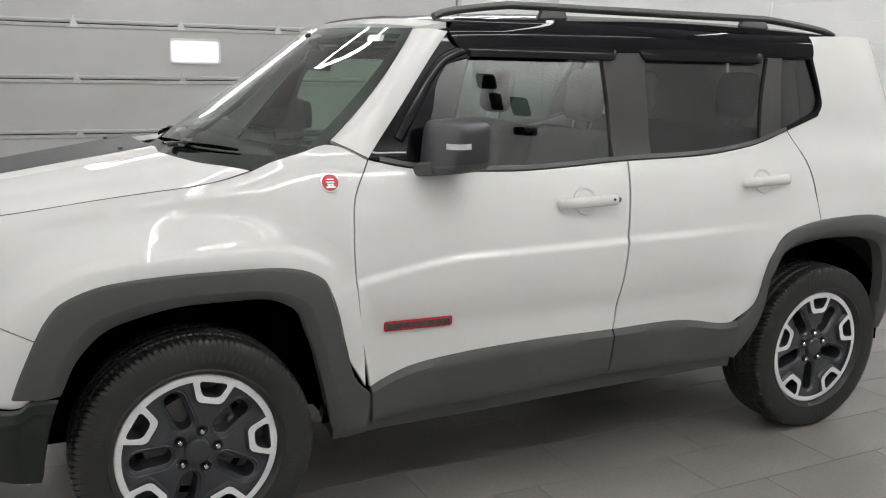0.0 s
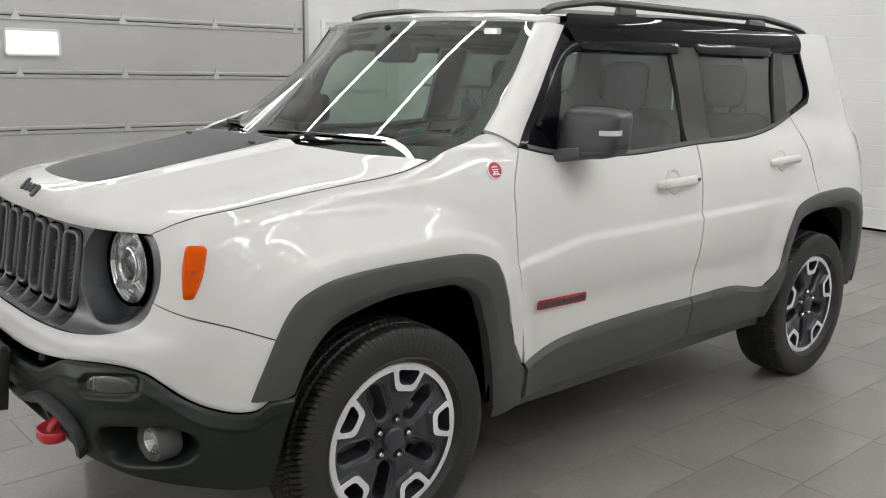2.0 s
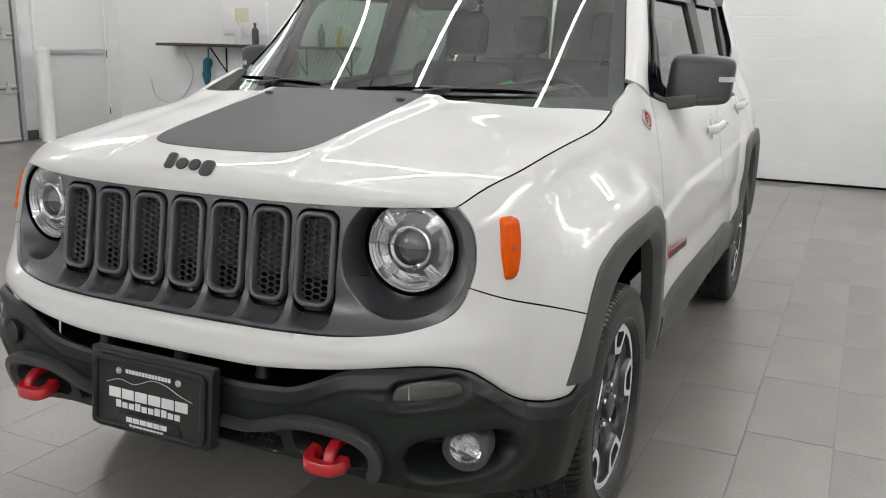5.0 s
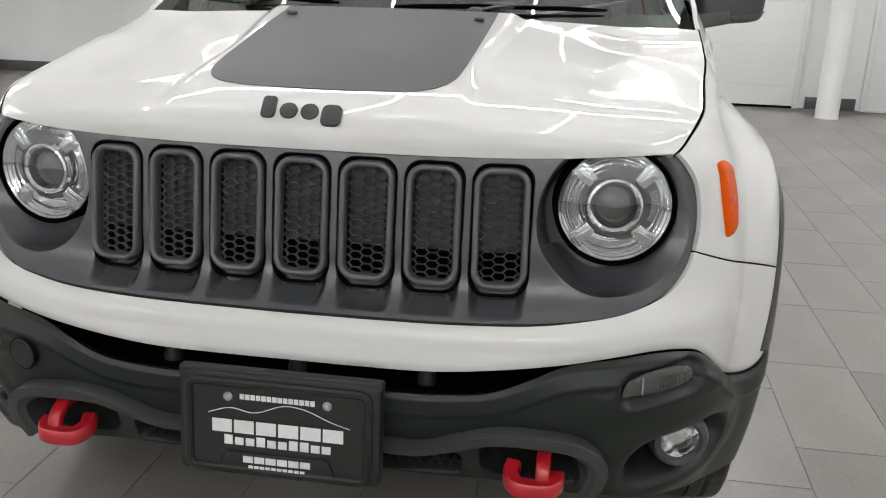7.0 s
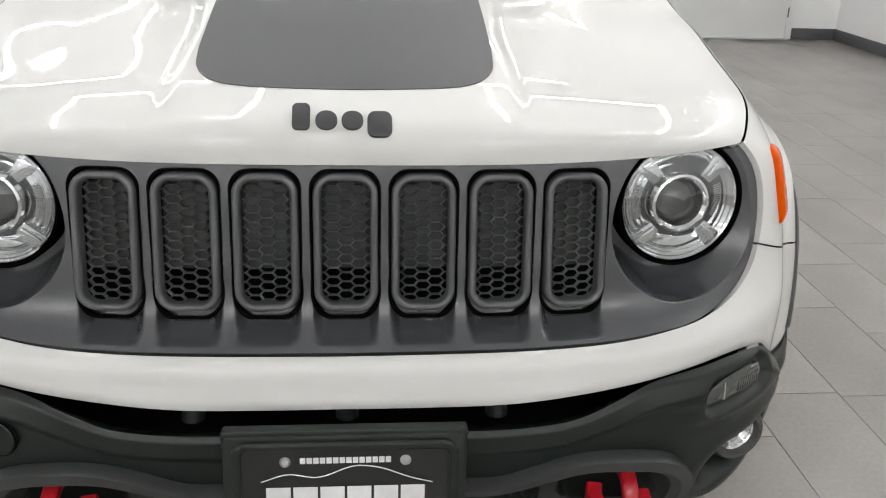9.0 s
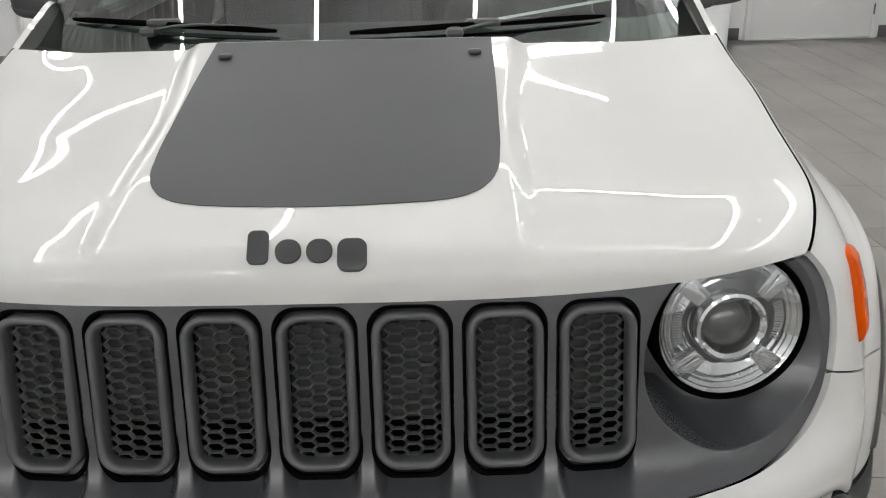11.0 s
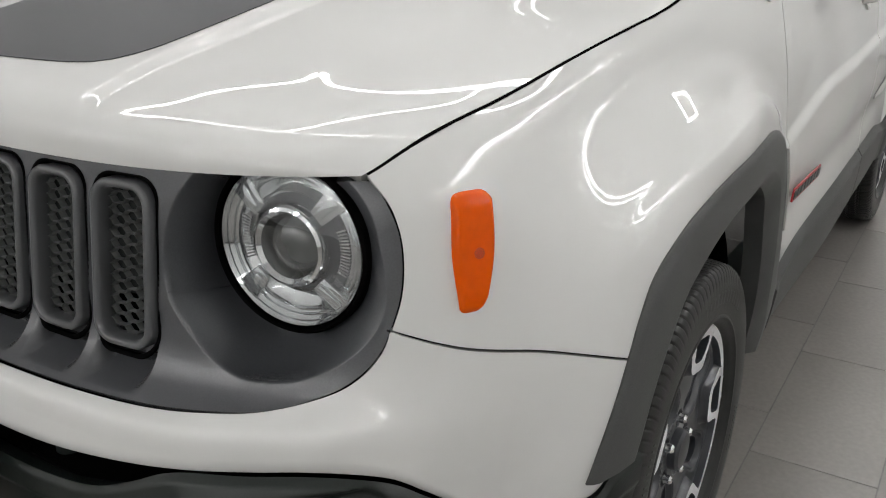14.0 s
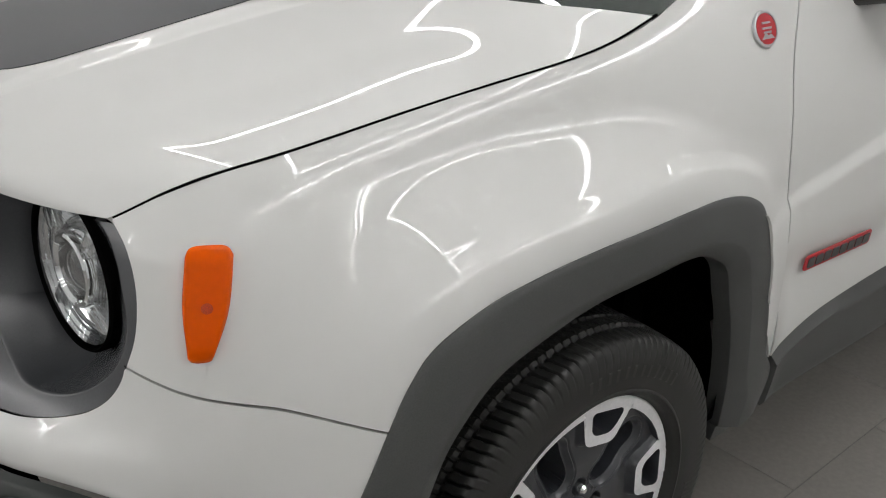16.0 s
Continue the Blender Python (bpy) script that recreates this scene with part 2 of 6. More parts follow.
def u_at(x, z):
    """The nose parameter at which the shell has that x (x before the front axle)."""
    lo, hi = 0.0, 1.0
    if x >= -AXLE:
        return 1 + (x + AXLE) / (2 * AXLE)
    for _ in range(30):
        mid = (lo + hi) / 2
        if body(mid, z)[0] < x:
            lo = mid
        else:
            hi = mid
    return (lo + hi) / 2

def u_of_y(y, z):
    """The nose parameter at which the shell is that far from the middle."""
    lo, hi = 0.0, .8
    for _ in range(30):
        mid = (lo + hi) / 2
        lo, hi = (mid, hi) if -body(mid, z)[1] < y else (lo, mid)
    return (lo + hi) / 2

def link(name, verts, faces, mat, parent=None, label="", smooth=35, normals_out=None):
    me = bpy.data.meshes.new(name)
    me.from_pydata([tuple(map(float, v)) for v in verts], [], [tuple(int(i) for i in f) for f in faces])
    me.validate()
    me.materials.append(mat)
    if smooth:
        me.shade_smooth()
        if smooth < 180:
            me.set_sharp_from_angle(angle=radians(smooth))
    ob = new(name, me)
    if parent is not None:
        ob.parent = parent
    if label:
        ob["label"] = label
    return ob

def part(name, bm, mat, parent=None, label="", smooth=35):
    me = bpy.data.meshes.new(name)
    bmesh.ops.recalc_face_normals(bm, faces=bm.faces[:])
    bm.to_mesh(me)
    bm.free()
    me.materials.append(mat)
    if smooth:
        me.shade_smooth()
        me.set_sharp_from_angle(angle=radians(smooth))
    ob = new(name, me)
    if parent is not None:
        ob.parent = parent
    if label:
        ob["label"] = label
    return ob

def thing(name, label, category, group="", kind=""):
    return tagged(new(name), label, category, group, kind)

def faces_of(n, m, closed_u=False, closed_v=False, base=0):
    out = []
    for i in range(n if closed_u else n - 1):
        for j in range(m if closed_v else m - 1):
            a, b = base + i * m + j, base + ((i + 1) % n) * m + j
            c, d = base + ((i + 1) % n) * m + (j + 1) % m, base + i * m + (j + 1) % m
            out.append((a, b, c, d))
    return out

def sheet(name, grid, mat, parent=None, label="", depth=.012, flip=False, smooth=35, inward=None):
    """A panel from an n x m grid of points with its rim turned inwards."""
    g = np.asarray(grid, float)
    n, m = g.shape[:2]
    du, dv = np.gradient(g, axis=0), np.gradient(g, axis=1)
    nor = np.cross(du, dv)
    nor /= np.linalg.norm(nor, axis=2, keepdims=True) + 1e-12
    if flip:
        nor = -nor
    verts = list(g.reshape(-1, 3))
    faces = faces_of(n, m)
    if flip:
        faces = [f[::-1] for f in faces]
    if depth:
        loop = [(i, 0) for i in range(n)] + [(n - 1, j) for j in range(1, m)] + [(i, m - 1) for i in range(n - 2, -1, -1)] + [(0, j) for j in range(m - 2, 0, -1)]
        base = len(verts)
        for i, j in loop:
            verts.append(g[i, j] - nor[i, j] * depth)
        k = len(loop)
        for q in range(k):
            a, b = loop[q][0] * m + loop[q][1], loop[(q + 1) % k][0] * m + loop[(q + 1) % k][1]
            f = (b, a, base + q, base + (q + 1) % k)
            faces.append(f if not flip else f[::-1])
    return link(name, verts, faces, mat, parent, label, smooth)

def run(points, k, gap=0.0):
    """k points along a smooth line through the given ones, even by length."""
    p = np.array(points, float)
    s = np.r_[0, np.cumsum(np.linalg.norm(np.diff(p, axis=0), axis=1))]
    t = np.linspace(0, s[-1], k)
    if len(p) == 2:
        return np.stack([np.interp(t, s, p[:, i]) for i in range(p.shape[1])], -1)
    return np.stack([spline(list(zip(s, p[:, i])), t) for i in range(p.shape[1])], -1)

def coons(left, right, bottom, top, n, m, gap=.002):
    """A grid in (u, z) between four border lines; left and right run upwards, bottom and top backwards."""
    k = 400
    L, R, B, T = run(left, k), run(right, k), run(bottom, k), run(top, k)
    span_u = np.abs(B[-1] - B[0])[0] * 1.6 + .05
    span_v = np.abs(L[-1] - L[0])[1] + .05
    s = np.linspace(gap / span_u, 1 - gap / span_u, n)[:, None, None]
    t = np.linspace(gap / span_v, 1 - gap / span_v, m)[None, :, None]
    pick = lambda c, w: np.stack([np.interp(w.ravel() * (k - 1), np.arange(k), c[:, i]) for i in range(2)], -1)
    l, r = pick(L, t)[None], pick(R, t)[None]
    b, o = pick(B, s)[:, None], pick(T, s)[:, None]
    return (1 - t) * b + t * o + (1 - s) * l + s * r - ((1 - s) * (1 - t) * B[0] + s * (1 - t) * B[-1] + (1 - s) * t * T[0] + s * t * T[-1])

def mirror(grid):
    return np.asarray(grid) * np.array([1, -1, 1])

def both(name, grid, mat, parent, label="", depth=.012, flip=False):
    a = sheet(name, grid, mat, parent, label, depth, flip=flip)
    b = sheet(name, mirror(grid), mat, parent, label, depth, flip=not flip)
    return a, b

def shell_grid(uz, out=0.0):
    g = body(uz[..., 0], uz[..., 1])
    if np.any(out):
        e = 1e-3
        du = body(uz[..., 0] + e, uz[..., 1]) - body(uz[..., 0] - e, uz[..., 1])
        dz = body(uz[..., 0], uz[..., 1] + e) - body(uz[..., 0], uz[..., 1] - e)
        nor = np.cross(du, dz)
        nor /= np.linalg.norm(nor, axis=-1, keepdims=True)
        g = g + nor * (out[..., None] if isinstance(out, np.ndarray) else out)
    return g

def tube(name, path, radius, mat, parent=None, label="", sides=10, closed=False, flat=1.0):
    """A round bar along a path of points; radius may be a list."""
    p = np.array(path, float)
    k = len(p)
    rad = np.broadcast_to(np.asarray(radius, float), (k,))
    t = np.gradient(p, axis=0) if not closed else np.roll(p, -1, 0) - np.roll(p, 1, 0)
    t /= np.linalg.norm(t, axis=1, keepdims=True)
    ref = np.array([0, 0, 1.0]) if abs(t[0][2]) < .9 else np.array([1.0, 0, 0])
    verts = []
    a = np.cross(t[0], ref)
    for i in range(k):
        a = a - t[i] * (a @ t[i])
        a /= np.linalg.norm(a)
        b = np.cross(t[i], a)
        for q in range(sides):
            w = 2 * math.pi * q / sides
            verts.append(p[i] + rad[i] * (a * math.cos(w) + b * math.sin(w) * flat))
    faces = faces_of(k, sides, closed, True)
    if not closed:
        faces += [tuple(range(sides))[::-1], tuple((k - 1) * sides + q for q in range(sides))]
    return link(name, verts, faces, mat, parent, label, 40)

def sweep(name, path, profile, mat, parent=None, label="", up=(0, 0, 1), closed=False, cap=True, smooth=35):
    """A closed profile (side, up) carried along a path, its side axis square to the path and to up."""
    p, pr = np.array(path, float), np.array(profile, float)
    t = np.gradient(p, axis=0) if not closed else np.roll(p, -1, 0) - np.roll(p, 1, 0)
    t /= np.linalg.norm(t, axis=1, keepdims=True)
    upv = np.broadcast_to(np.array(up, float), p.shape)
    side = np.cross(t, upv)
    side /= np.linalg.norm(side, axis=1, keepdims=True)
    u2 = np.cross(side, t)
    verts = [p[i] + side[i] * a + u2[i] * b for i in range(len(p)) for a, b in pr]
    m = len(pr)
    faces = faces_of(len(p), m, closed, True)
    if cap and not closed:
        faces += [tuple(range(m))[::-1], tuple((len(p) - 1) * m + q for q in range(m))]
    me_bm = bmesh.new()
    vs = [me_bm.verts.new(v) for v in verts]
    for f in faces:
        me_bm.faces.new([vs[i] for i in f])
    return part(name, me_bm, mat, parent, label, smooth)

def lathe(name, profile, mat, parent=None, label="", seg=64, axis="y", smooth=30, closed=True):
    """Turns a profile of (radius, offset along the axis) about the axis."""
    bm = bmesh.new()
    rings = []
    for q in range(seg):
        w = 2 * math.pi * q / seg
        rings.append([bm.verts.new((r * math.cos(w), o, r * math.sin(w)) if axis == "y" else (o, r * math.cos(w), r * math.sin(w)) if axis == "x" else (r * math.cos(w), r * math.sin(w), o)) for r, o in profile])
    k = len(profile)
    for q in range(seg):
        for j in range(k if closed else k - 1):
            a, b = rings[q], rings[(q + 1) % seg]
            bm.faces.new((a[j], a[(j + 1) % k], b[(j + 1) % k], b[j]))
    return part(name, bm, mat, parent, label, smooth)

def bevel_box(name, size, mat, parent=None, label="", at=(0, 0, 0), bevel=.01, seg=2, turn=(0, 0, 0), taper=None):
    bm = bmesh.new()
    bmesh.ops.create_cube(bm, size=1)
    for v in bm.verts:
        v.co = Vector((v.co.x * size[0], v.co.y * size[1], v.co.z * size[2]))
        if taper and v.co.z > 0:
            v.co.x *= taper
            v.co.y *= taper
    if bevel:
        bmesh.ops.bevel(bm, geom=bm.edges[:], offset=bevel, segments=seg, profile=.5, affect="EDGES")
    bm.transform(pose(*at, *turn))
    return part(name, bm, mat, parent, label, 40)

def plate(name, outline, depth, mat, m, parent=None, label="", bevel=0.0, seg=2):
    """A flat outline (x, y) thickened to depth along +z with rounded front edges, then moved by m."""
    bm = bmesh.new()
    vs = [bm.verts.new((x, y, 0)) for x, y in outline]
    f = bm.faces.new(vs)
    r = bmesh.ops.extrude_face_region(bm, geom=[f])
    top = [v for v in r["geom"] if isinstance(v, bmesh.types.BMVert)]
    bmesh.ops.translate(bm, verts=top, vec=(0, 0, depth))
    if bevel:
        ts = set(top)
        edges = [e for e in bm.edges if e.verts[0] in ts and e.verts[1] in ts]
        bmesh.ops.bevel(bm, geom=edges, offset=bevel, segments=seg, profile=.5, affect="EDGES")
    bm.transform(m)
    return part(name, bm, mat, parent, label, 40)

def rounded(w, h, r, k=6, power=None):
    """Outline of a rounded rectangle round the origin."""
    out = []
    for cx, cy, a0 in ((w / 2 - r, h / 2 - r, 0), (-w / 2 + r, h / 2 - r, 90), (-w / 2 + r, -h / 2 + r, 180), (w / 2 - r, -h / 2 + r, 270)):
        for i in range(k + 1):
            a = radians(a0 + 90 * i / k)
            out.append((cx + r * math.cos(a), cy + r * math.sin(a)))
    return out

def frame_on(p, out, up=(0, 0, 1)):
    """A pose at p whose z looks out and whose y goes up."""
    z = Vector(out).normalized()
    x = Vector(up).cross(z).normalized()
    y = z.cross(x)
    return Matrix.Translation(Vector([float(c) for c in p])) @ Matrix((x, y, z)).transposed().to_4x4()

def shell_frame(u, z, out=0.0, side=1):
    """A pose on the shell that looks outwards; side -1 is the far side of the car."""
    e = 1e-3
    p = body(u, z)
    du, dz = body(u + e, z) - body(u - e, z), body(u, z + e) - body(u, z - e)
    nor = np.cross(du, dz)
    nor /= np.linalg.norm(nor)
    p = p + nor * out
    if side < 0:
        p, nor = p * [1, -1, 1], nor * [1, -1, 1]
    return frame_on(p, nor)

# ---- room ----
X0, X1, Y0, Y1, TOP = -9.0, 5.85, -4.95, 8.1, 4.8

def slab(name, x0, x1, y0, y1, z0, z1, mat, label="", kind="structure", category="", bevel=0.0):
    ob = bevel_box(name, (x1 - x0, y1 - y0, z1 - z0), mat, None, "", ((x0 + x1) / 2, (y0 + y1) / 2, (z0 + z1) / 2), bevel)
    return tagged(ob, label, category or name.split("_")[0], "", kind)

slab("wall_east", X1, X1 + .2, Y0 - .2, Y1 + .2, 0, TOP, WALL, "smooth white wall panels behind the car", category="wall")
slab("wall_south", X0 - .2, X1, Y0 - .2, Y0, 0, TOP, WALL, "smooth white wall with a dark baseboard", category="wall")
slab("wall_north", X0 - .2, X1, Y1, Y1 + .2, 0, TOP, WALL, "white wall that holds the garage door", category="wall")
slab("wall_west", X0 - .2, X0, Y0, Y1, 0, TOP, WALL, "plain white end wall of the bay", category="wall")
ceiling = thing("ceiling", "white ribbed metal sheet ceiling", "ceiling", kind="structure")
rib_v, rib_f = [], []
RIBS = 66
for i in range(RIBS + 1):
    y = Y0 + (Y1 - Y0) * i / RIBS
    for dy, dz in ((-.045, 0), (-.026, -.035), (.026, -.035), (.045, 0)):
        rib_v += [(X0 - .1, y + dy, TOP + dz), (X1 + .1, y + dy, TOP + dz)]
rib_f = [(2 * i, 2 * i + 1, 2 * i + 3, 2 * i + 2) for i in range(len(rib_v) // 2 - 1)]
link("ceiling_sheet", rib_v, rib_f, CEIL, ceiling, "", 0)
slab("ceiling_deck", X0 - .2, X1 + .2, Y0 - .2, Y1 + .2, TOP + .03, TOP + .2, CEIL, "flat deck over the ceiling sheets", category="ceiling")

def baseboard(x0, x1, y0, y1):
    slab("baseboard", x0, x1, y0, y1, 0, .115, BASEB, "dark grey cove baseboard along the wall", category="baseboard", bevel=.003)
baseboard(X1 - .012, X1, -3.10, -2.62)
baseboard(X1 - .012, X1, Y0, -4.47)
baseboard(X0, X1 - .014, Y0, Y0 + .012)
baseboard(X1 - .012, X1, 4.6, 7.75)
baseboard(4.18, 4.41, Y1 - .012, Y1)

# led tubes: two long runs joined by a cross run, hung under the ceiling; fill runs are added below
def led_run(a, b, glow):
    a, b = Vector(a), Vector(b)
    lamp = thing("led_and_fill_light", "slim white linear LED light under the ceiling; some are added fill", "ceiling light", "linear lights")
    d = (b - a).normalized()
    s = d.cross(Vector((0, 0, 1)))
    k = 2
    path = [a.lerp(b, i / k) for i in range(k + 1)]
    sweep("diffuser", path, [(-LED_W / 2, 0), (LED_W / 2, 0), (LED_W / 2, .032), (-LED_W / 2, .032)], glow, lamp, "glowing white diffuser")
    sweep("housing", path, [(-LED_W / 2 + .004, .046), (LED_W / 2 - .004, .046), (LED_W / 2 - .004, .065), (-LED_W / 2 + .004, .065)], SILVER, lamp)
    for q in (.02, .5, .98):
        c = a.lerp(b, q)
        tube("hanger", [c + Vector((0, 0, .06)), Vector((c.x, c.y, TOP))], .006, SILVER, lamp, sides=6)
LED_W, LED_Z = .030, 3.5
def led_ladder(x0, x1, ys, glow=TUBE):
    for yy in ys:
        led_run((x0, yy, LED_Z), (x1, yy, LED_Z), glow)
    for y0, y1 in zip(ys[:-1], ys[1:]):
        for xx in (x0, x1):
            led_run((xx, y0 + .035, LED_Z), (xx, y1 - .035, LED_Z), glow)
led_ladder(-1.29, 1.20, (-2.40, -.85, .60, 2.05))
led_run((2.75, -1.80, LED_Z), (2.75, -.60, LED_Z), TUBE)
# these four ladders are added fill towards the east and north walls
led_ladder(4.10, 4.90, (-2.40, -.85))
led_ladder(2.90, 4.50, (2.05, 3.50))
led_ladder(-1.40, 1.20, (6.40, 7.60))
led_ladder(2.90, 4.50, (6.40, 7.60))
led_run((-1.40, -3.30, LED_Z), (1.85, -3.30, LED_Z), TUBE)
# unseen run added to light the south wall and the car's side
led_run((-2.60, -4.60, 4.60), (4.60, -4.60, 4.60), TUBE)
# unseen ladder added in the west to brighten the nose
led_ladder(-8.40, -6.20, (-3.9, -1.5, 1.5, 4.4, 6.6), TUBE_FILL)

# garage door in the north wall
def garage_door(x0, x1, y, z1, sections, win=None):
    door = thing("garage_door", "white sectional steel garage door with a small window", "garage door")
    h = z1 / sections
    # near-black sheet behind the sections, put in for the shade in their joints
    bevel_box("door_seal", (x1 - x0 - .02, .006, z1 - .02), VOID, door, "", ((x0 + x1) / 2, y - .008, z1 / 2), 0)
    for i in range(sections):
        z = i * h
        prof = [(0, z + .004), (-.045, z + .006), (-.055, z + .02), (-.055, z + .040), (-.036, z + .050), (-.036, z + h - .055), (-.052, z + h - .042), (-.055, z + h - .014), (-.042, z + h - .006), (0, z + h - .004)]
        vs = [(xx, y + a, b) for xx in (x0, x1) for a, b in prof]
        k = len(prof)
        fs = [(j, (j + 1) % k, k + (j + 1) % k, k + j) for j in range(k)] + [tuple(range(k))[::-1], tuple(range(k, 2 * k))]
        link("section", vs, fs, DOORSTEEL, door, "", 30)
        n = int((x1 - x0) / 1.22)
        for j in range(n + 1):
            xx = 3.97 - j * 1.215
            if xx < x0 + .05:
                break
            bm = bmesh.new()
            pts = [(-.046, 0), (.046, 0), (.046, .034), (.030, .050), (.014, .100), (.008, .128), (-.008, .128), (-.014, .100), (-.030, .050), (-.046, .034)]
            f = bm.faces.new([bm.verts.new((xx + a, y - .045, z + h - .012 + b - .03)) for a, b in pts])
            r = bmesh.ops.extrude_face_region(bm, geom=[f])
            bmesh.ops.translate(bm, verts=[v for v in r["geom"] if isinstance(v, bmesh.types.BMVert)], vec=(0, -.018, 0))
            if i < sections - 1:
                part("hinge", bm, SILVER, door, "galvanised hinge bracket", 0)
            else:
                bm.free()
    if win:
        _, wx, wz, ww, wh = win
        fr = sweep("window_frame", [(wx + a, y - .052, wz + b) for a, b in rounded(ww + .03, wh + .03, .03, 4)], [(-.012, -.014), (.012, -.014), (.012, .012), (-.012, .012)], WALL, door, "white plastic window frame", up=(0, 1, 0), closed=True)
        plate("window_pane", rounded(ww, wh, .025, 4), .004, DAYPANE, frame_on((wx, y - .044, wz), (0, -1, 0)), door, "bright daylit pane")
    for xx in (x0 - .05, x1 + .05):
        sweep("track", [(xx, y - .03, 0), (xx, y - .03, z1)], [(-.03, -.03), (.03, -.03), (.03, .03), (-.03, .03)], SILVER, door, "galvanised vertical track", up=(0, 1, 0))
    return door
DAYPANE = glow_material("daylit_pane", (.90, .93, 1.0), .95)
garage_door(-2.75, 4.1, Y1 - .02, 3.85, 6, (2, .49, 1.635, .56, .25))

# ---- car ----
car = thing("car", "white compact off-road SUV with black roof and cladding", "car")

def xz(points):
    return [(u_at(x, z), z) for x, z in points]

PANEL_EDGE = [(.517, .846), (.526, .88), (.531, .918), (.5315, .954), (.526, .988), (.520, 1.006)]
ARCH_F = [(.70, .60), (.71, .68), (.72, .742), (.779, .854), (.85, .883), (.96, .889), (1.05, .889), (1.115, .875), (1.139, .85), (1.163, .745), (1.1735, .62), (1.2035, .482)]
ARCH_R = [(1.79, .518), (1.836, .605), (1.862, .78), (1.90, .872), (1.966, .908), (2.05, .914), (2.12, .912), (2.21, .898), (2.285, .84), (2.32, .70)]
DOOR_F = [(1.212, .36), (1.2065, .48), (1.2, .626), (1.193, .794), (1.192, .97), (1.197, 1.082), (1.2205, 1.196)]
B_CUT = [(1.568, .40), (1.572, .565), (1.588, .846), (1.600, 1.078), (1.604, 1.168)]
C_CUT = [(1.966, .908), (1.965, 1.018), (1.953, 1.15), (1.928, 1.26)]
CLAD = [(1.2095, .478), (1.262, .532), (1.33, .556), (1.42, .568), (1.572, .568), (1.70, .565), (1.79, .518)]
BELT = [(1.2205, 1.196), (1.262, 1.172), (1.40, 1.148), (1.604, 1.168), (1.784, 1.186), (1.86, 1.214), (1.928, 1.26)]
BELT_R = [(1.928, 1.26), (1.992, 1.312), (2.024, 1.35), (2.030, 1.40), (2.018, 1.55), (2.006, 1.64)]
SEAM_UZ = xz([(x, float(smooth(SEAM, x))) for x in (-1.918, -1.861, -1.80, -1.735, -1.65, -1.56, -1.46, -1.36, -1.25, -1.15, -1.085)])
PANEL_EDGE[-1] = SEAM_UZ[0]


# fender
fender_bottom = [(.517, .846), (.556, .826), (.656, .778), (.70, .7535), (.717, .7437), (.7205, .7425), (.7225, .748), (.735, .775)] + ARCH_F[3:]
fender_top = SEAM_UZ + xz([(-1.02, 1.196), (-.93, 1.222), (-.84, 1.246), (-.79, 1.236), (-.718, 1.197)])
fg = shell_grid(coons(PANEL_EDGE, [(1.2035, .482)] + DOOR_F[2:], fender_bottom, fender_top, 250, 150, .0012))
both("fender", fg, PAINT, car, "gloss white front fender")
# doors
def lower_crease(uz):
    """A soft inward scoop above the cladding."""
    z = uz[..., 1]
    return -.007 * np.exp(-((z - .665) / .055) ** 2)
bi = int(np.searchsorted(run(BELT, 401)[:, 0], 1.604))
ci = int(np.searchsorted(run(CLAD, 401)[:, 0], 1.572))
df = coons([(1.2095, .478)] + DOOR_F[2:], B_CUT[1:], run(CLAD, 401)[:ci + 1], run(BELT, 401)[:bi + 1], 80, 120)
dr = coons(B_CUT[1:], ARCH_R[:4] + C_CUT, run(CLAD, 401)[ci:], run(BELT, 401)[bi:], 60, 110)
doors = []
for sd in (0, 1):
    g1, g2 = shell_grid(df, lower_crease(df)), shell_grid(dr, lower_crease(dr))
    if sd:
        g1, g2 = mirror(g1), mirror(g2)
    doors.append((sheet("front_door", g1, PAINT, car, "gloss white front door", flip=bool(sd)), sheet("rear_door", g2, PAINT, car, "gloss white rear door", flip=bool(sd))))
# quarter panel
qt = coons(C_CUT + BELT_R[1:], [(2.62, .78), (2.62, 1.0), (2.62, 1.3), (2.60, 1.64)], ARCH_R[4:8] + [(2.40, .76), (2.62, .78)], [(2.006, 1.64), (2.3, 1.65), (2.60, 1.64)], 50, 60)
both("quarter_panel", shell_grid(qt), PAINT, car, "gloss white rear quarter panel")
# tailgate and rear bumper, plain
tg = np.stack(np.meshgrid(np.linspace(2.624, 3.0, 24), np.linspace(.80, 1.64, 30), indexing="ij"), -1)
both("tailgate", shell_grid(tg), PAINT, car, "gloss white tailgate half")
rb = coons([(2.32, .40), (2.30, .6), (2.405, .755)], [(3.0, .40), (3.0, .6), (3.0, .79)], [(2.32, .40), (2.6, .38), (3.0, .38)], [(2.405, .755), (2.62, .775), (3.0, .79)], 40, 16)
both("rear_bumper", shell_grid(rb, .006), PLASTIC, car, "dark grey plastic rear bumper")
# sill cladding on the doors, and rocker
cl_bot = [(1.212, .352), (1.25, .365), (1.40, .382), (1.568, .40)]
clf = coons([(1.212, .352), (1.2095, .478)], [(1.568, .402), (1.572, .568)], cl_bot, run(CLAD, 401)[:ci + 1], 40, 10)
clr = coons([(1.568, .402), (1.572, .568)], [(1.806, .385), (1.812, .540)], [(1.568, .402), (1.70, .392), (1.806, .385)], np.vstack([run(CLAD, 401)[ci:-40], [(1.80, .530), (1.812, .540)]]), 26, 10)
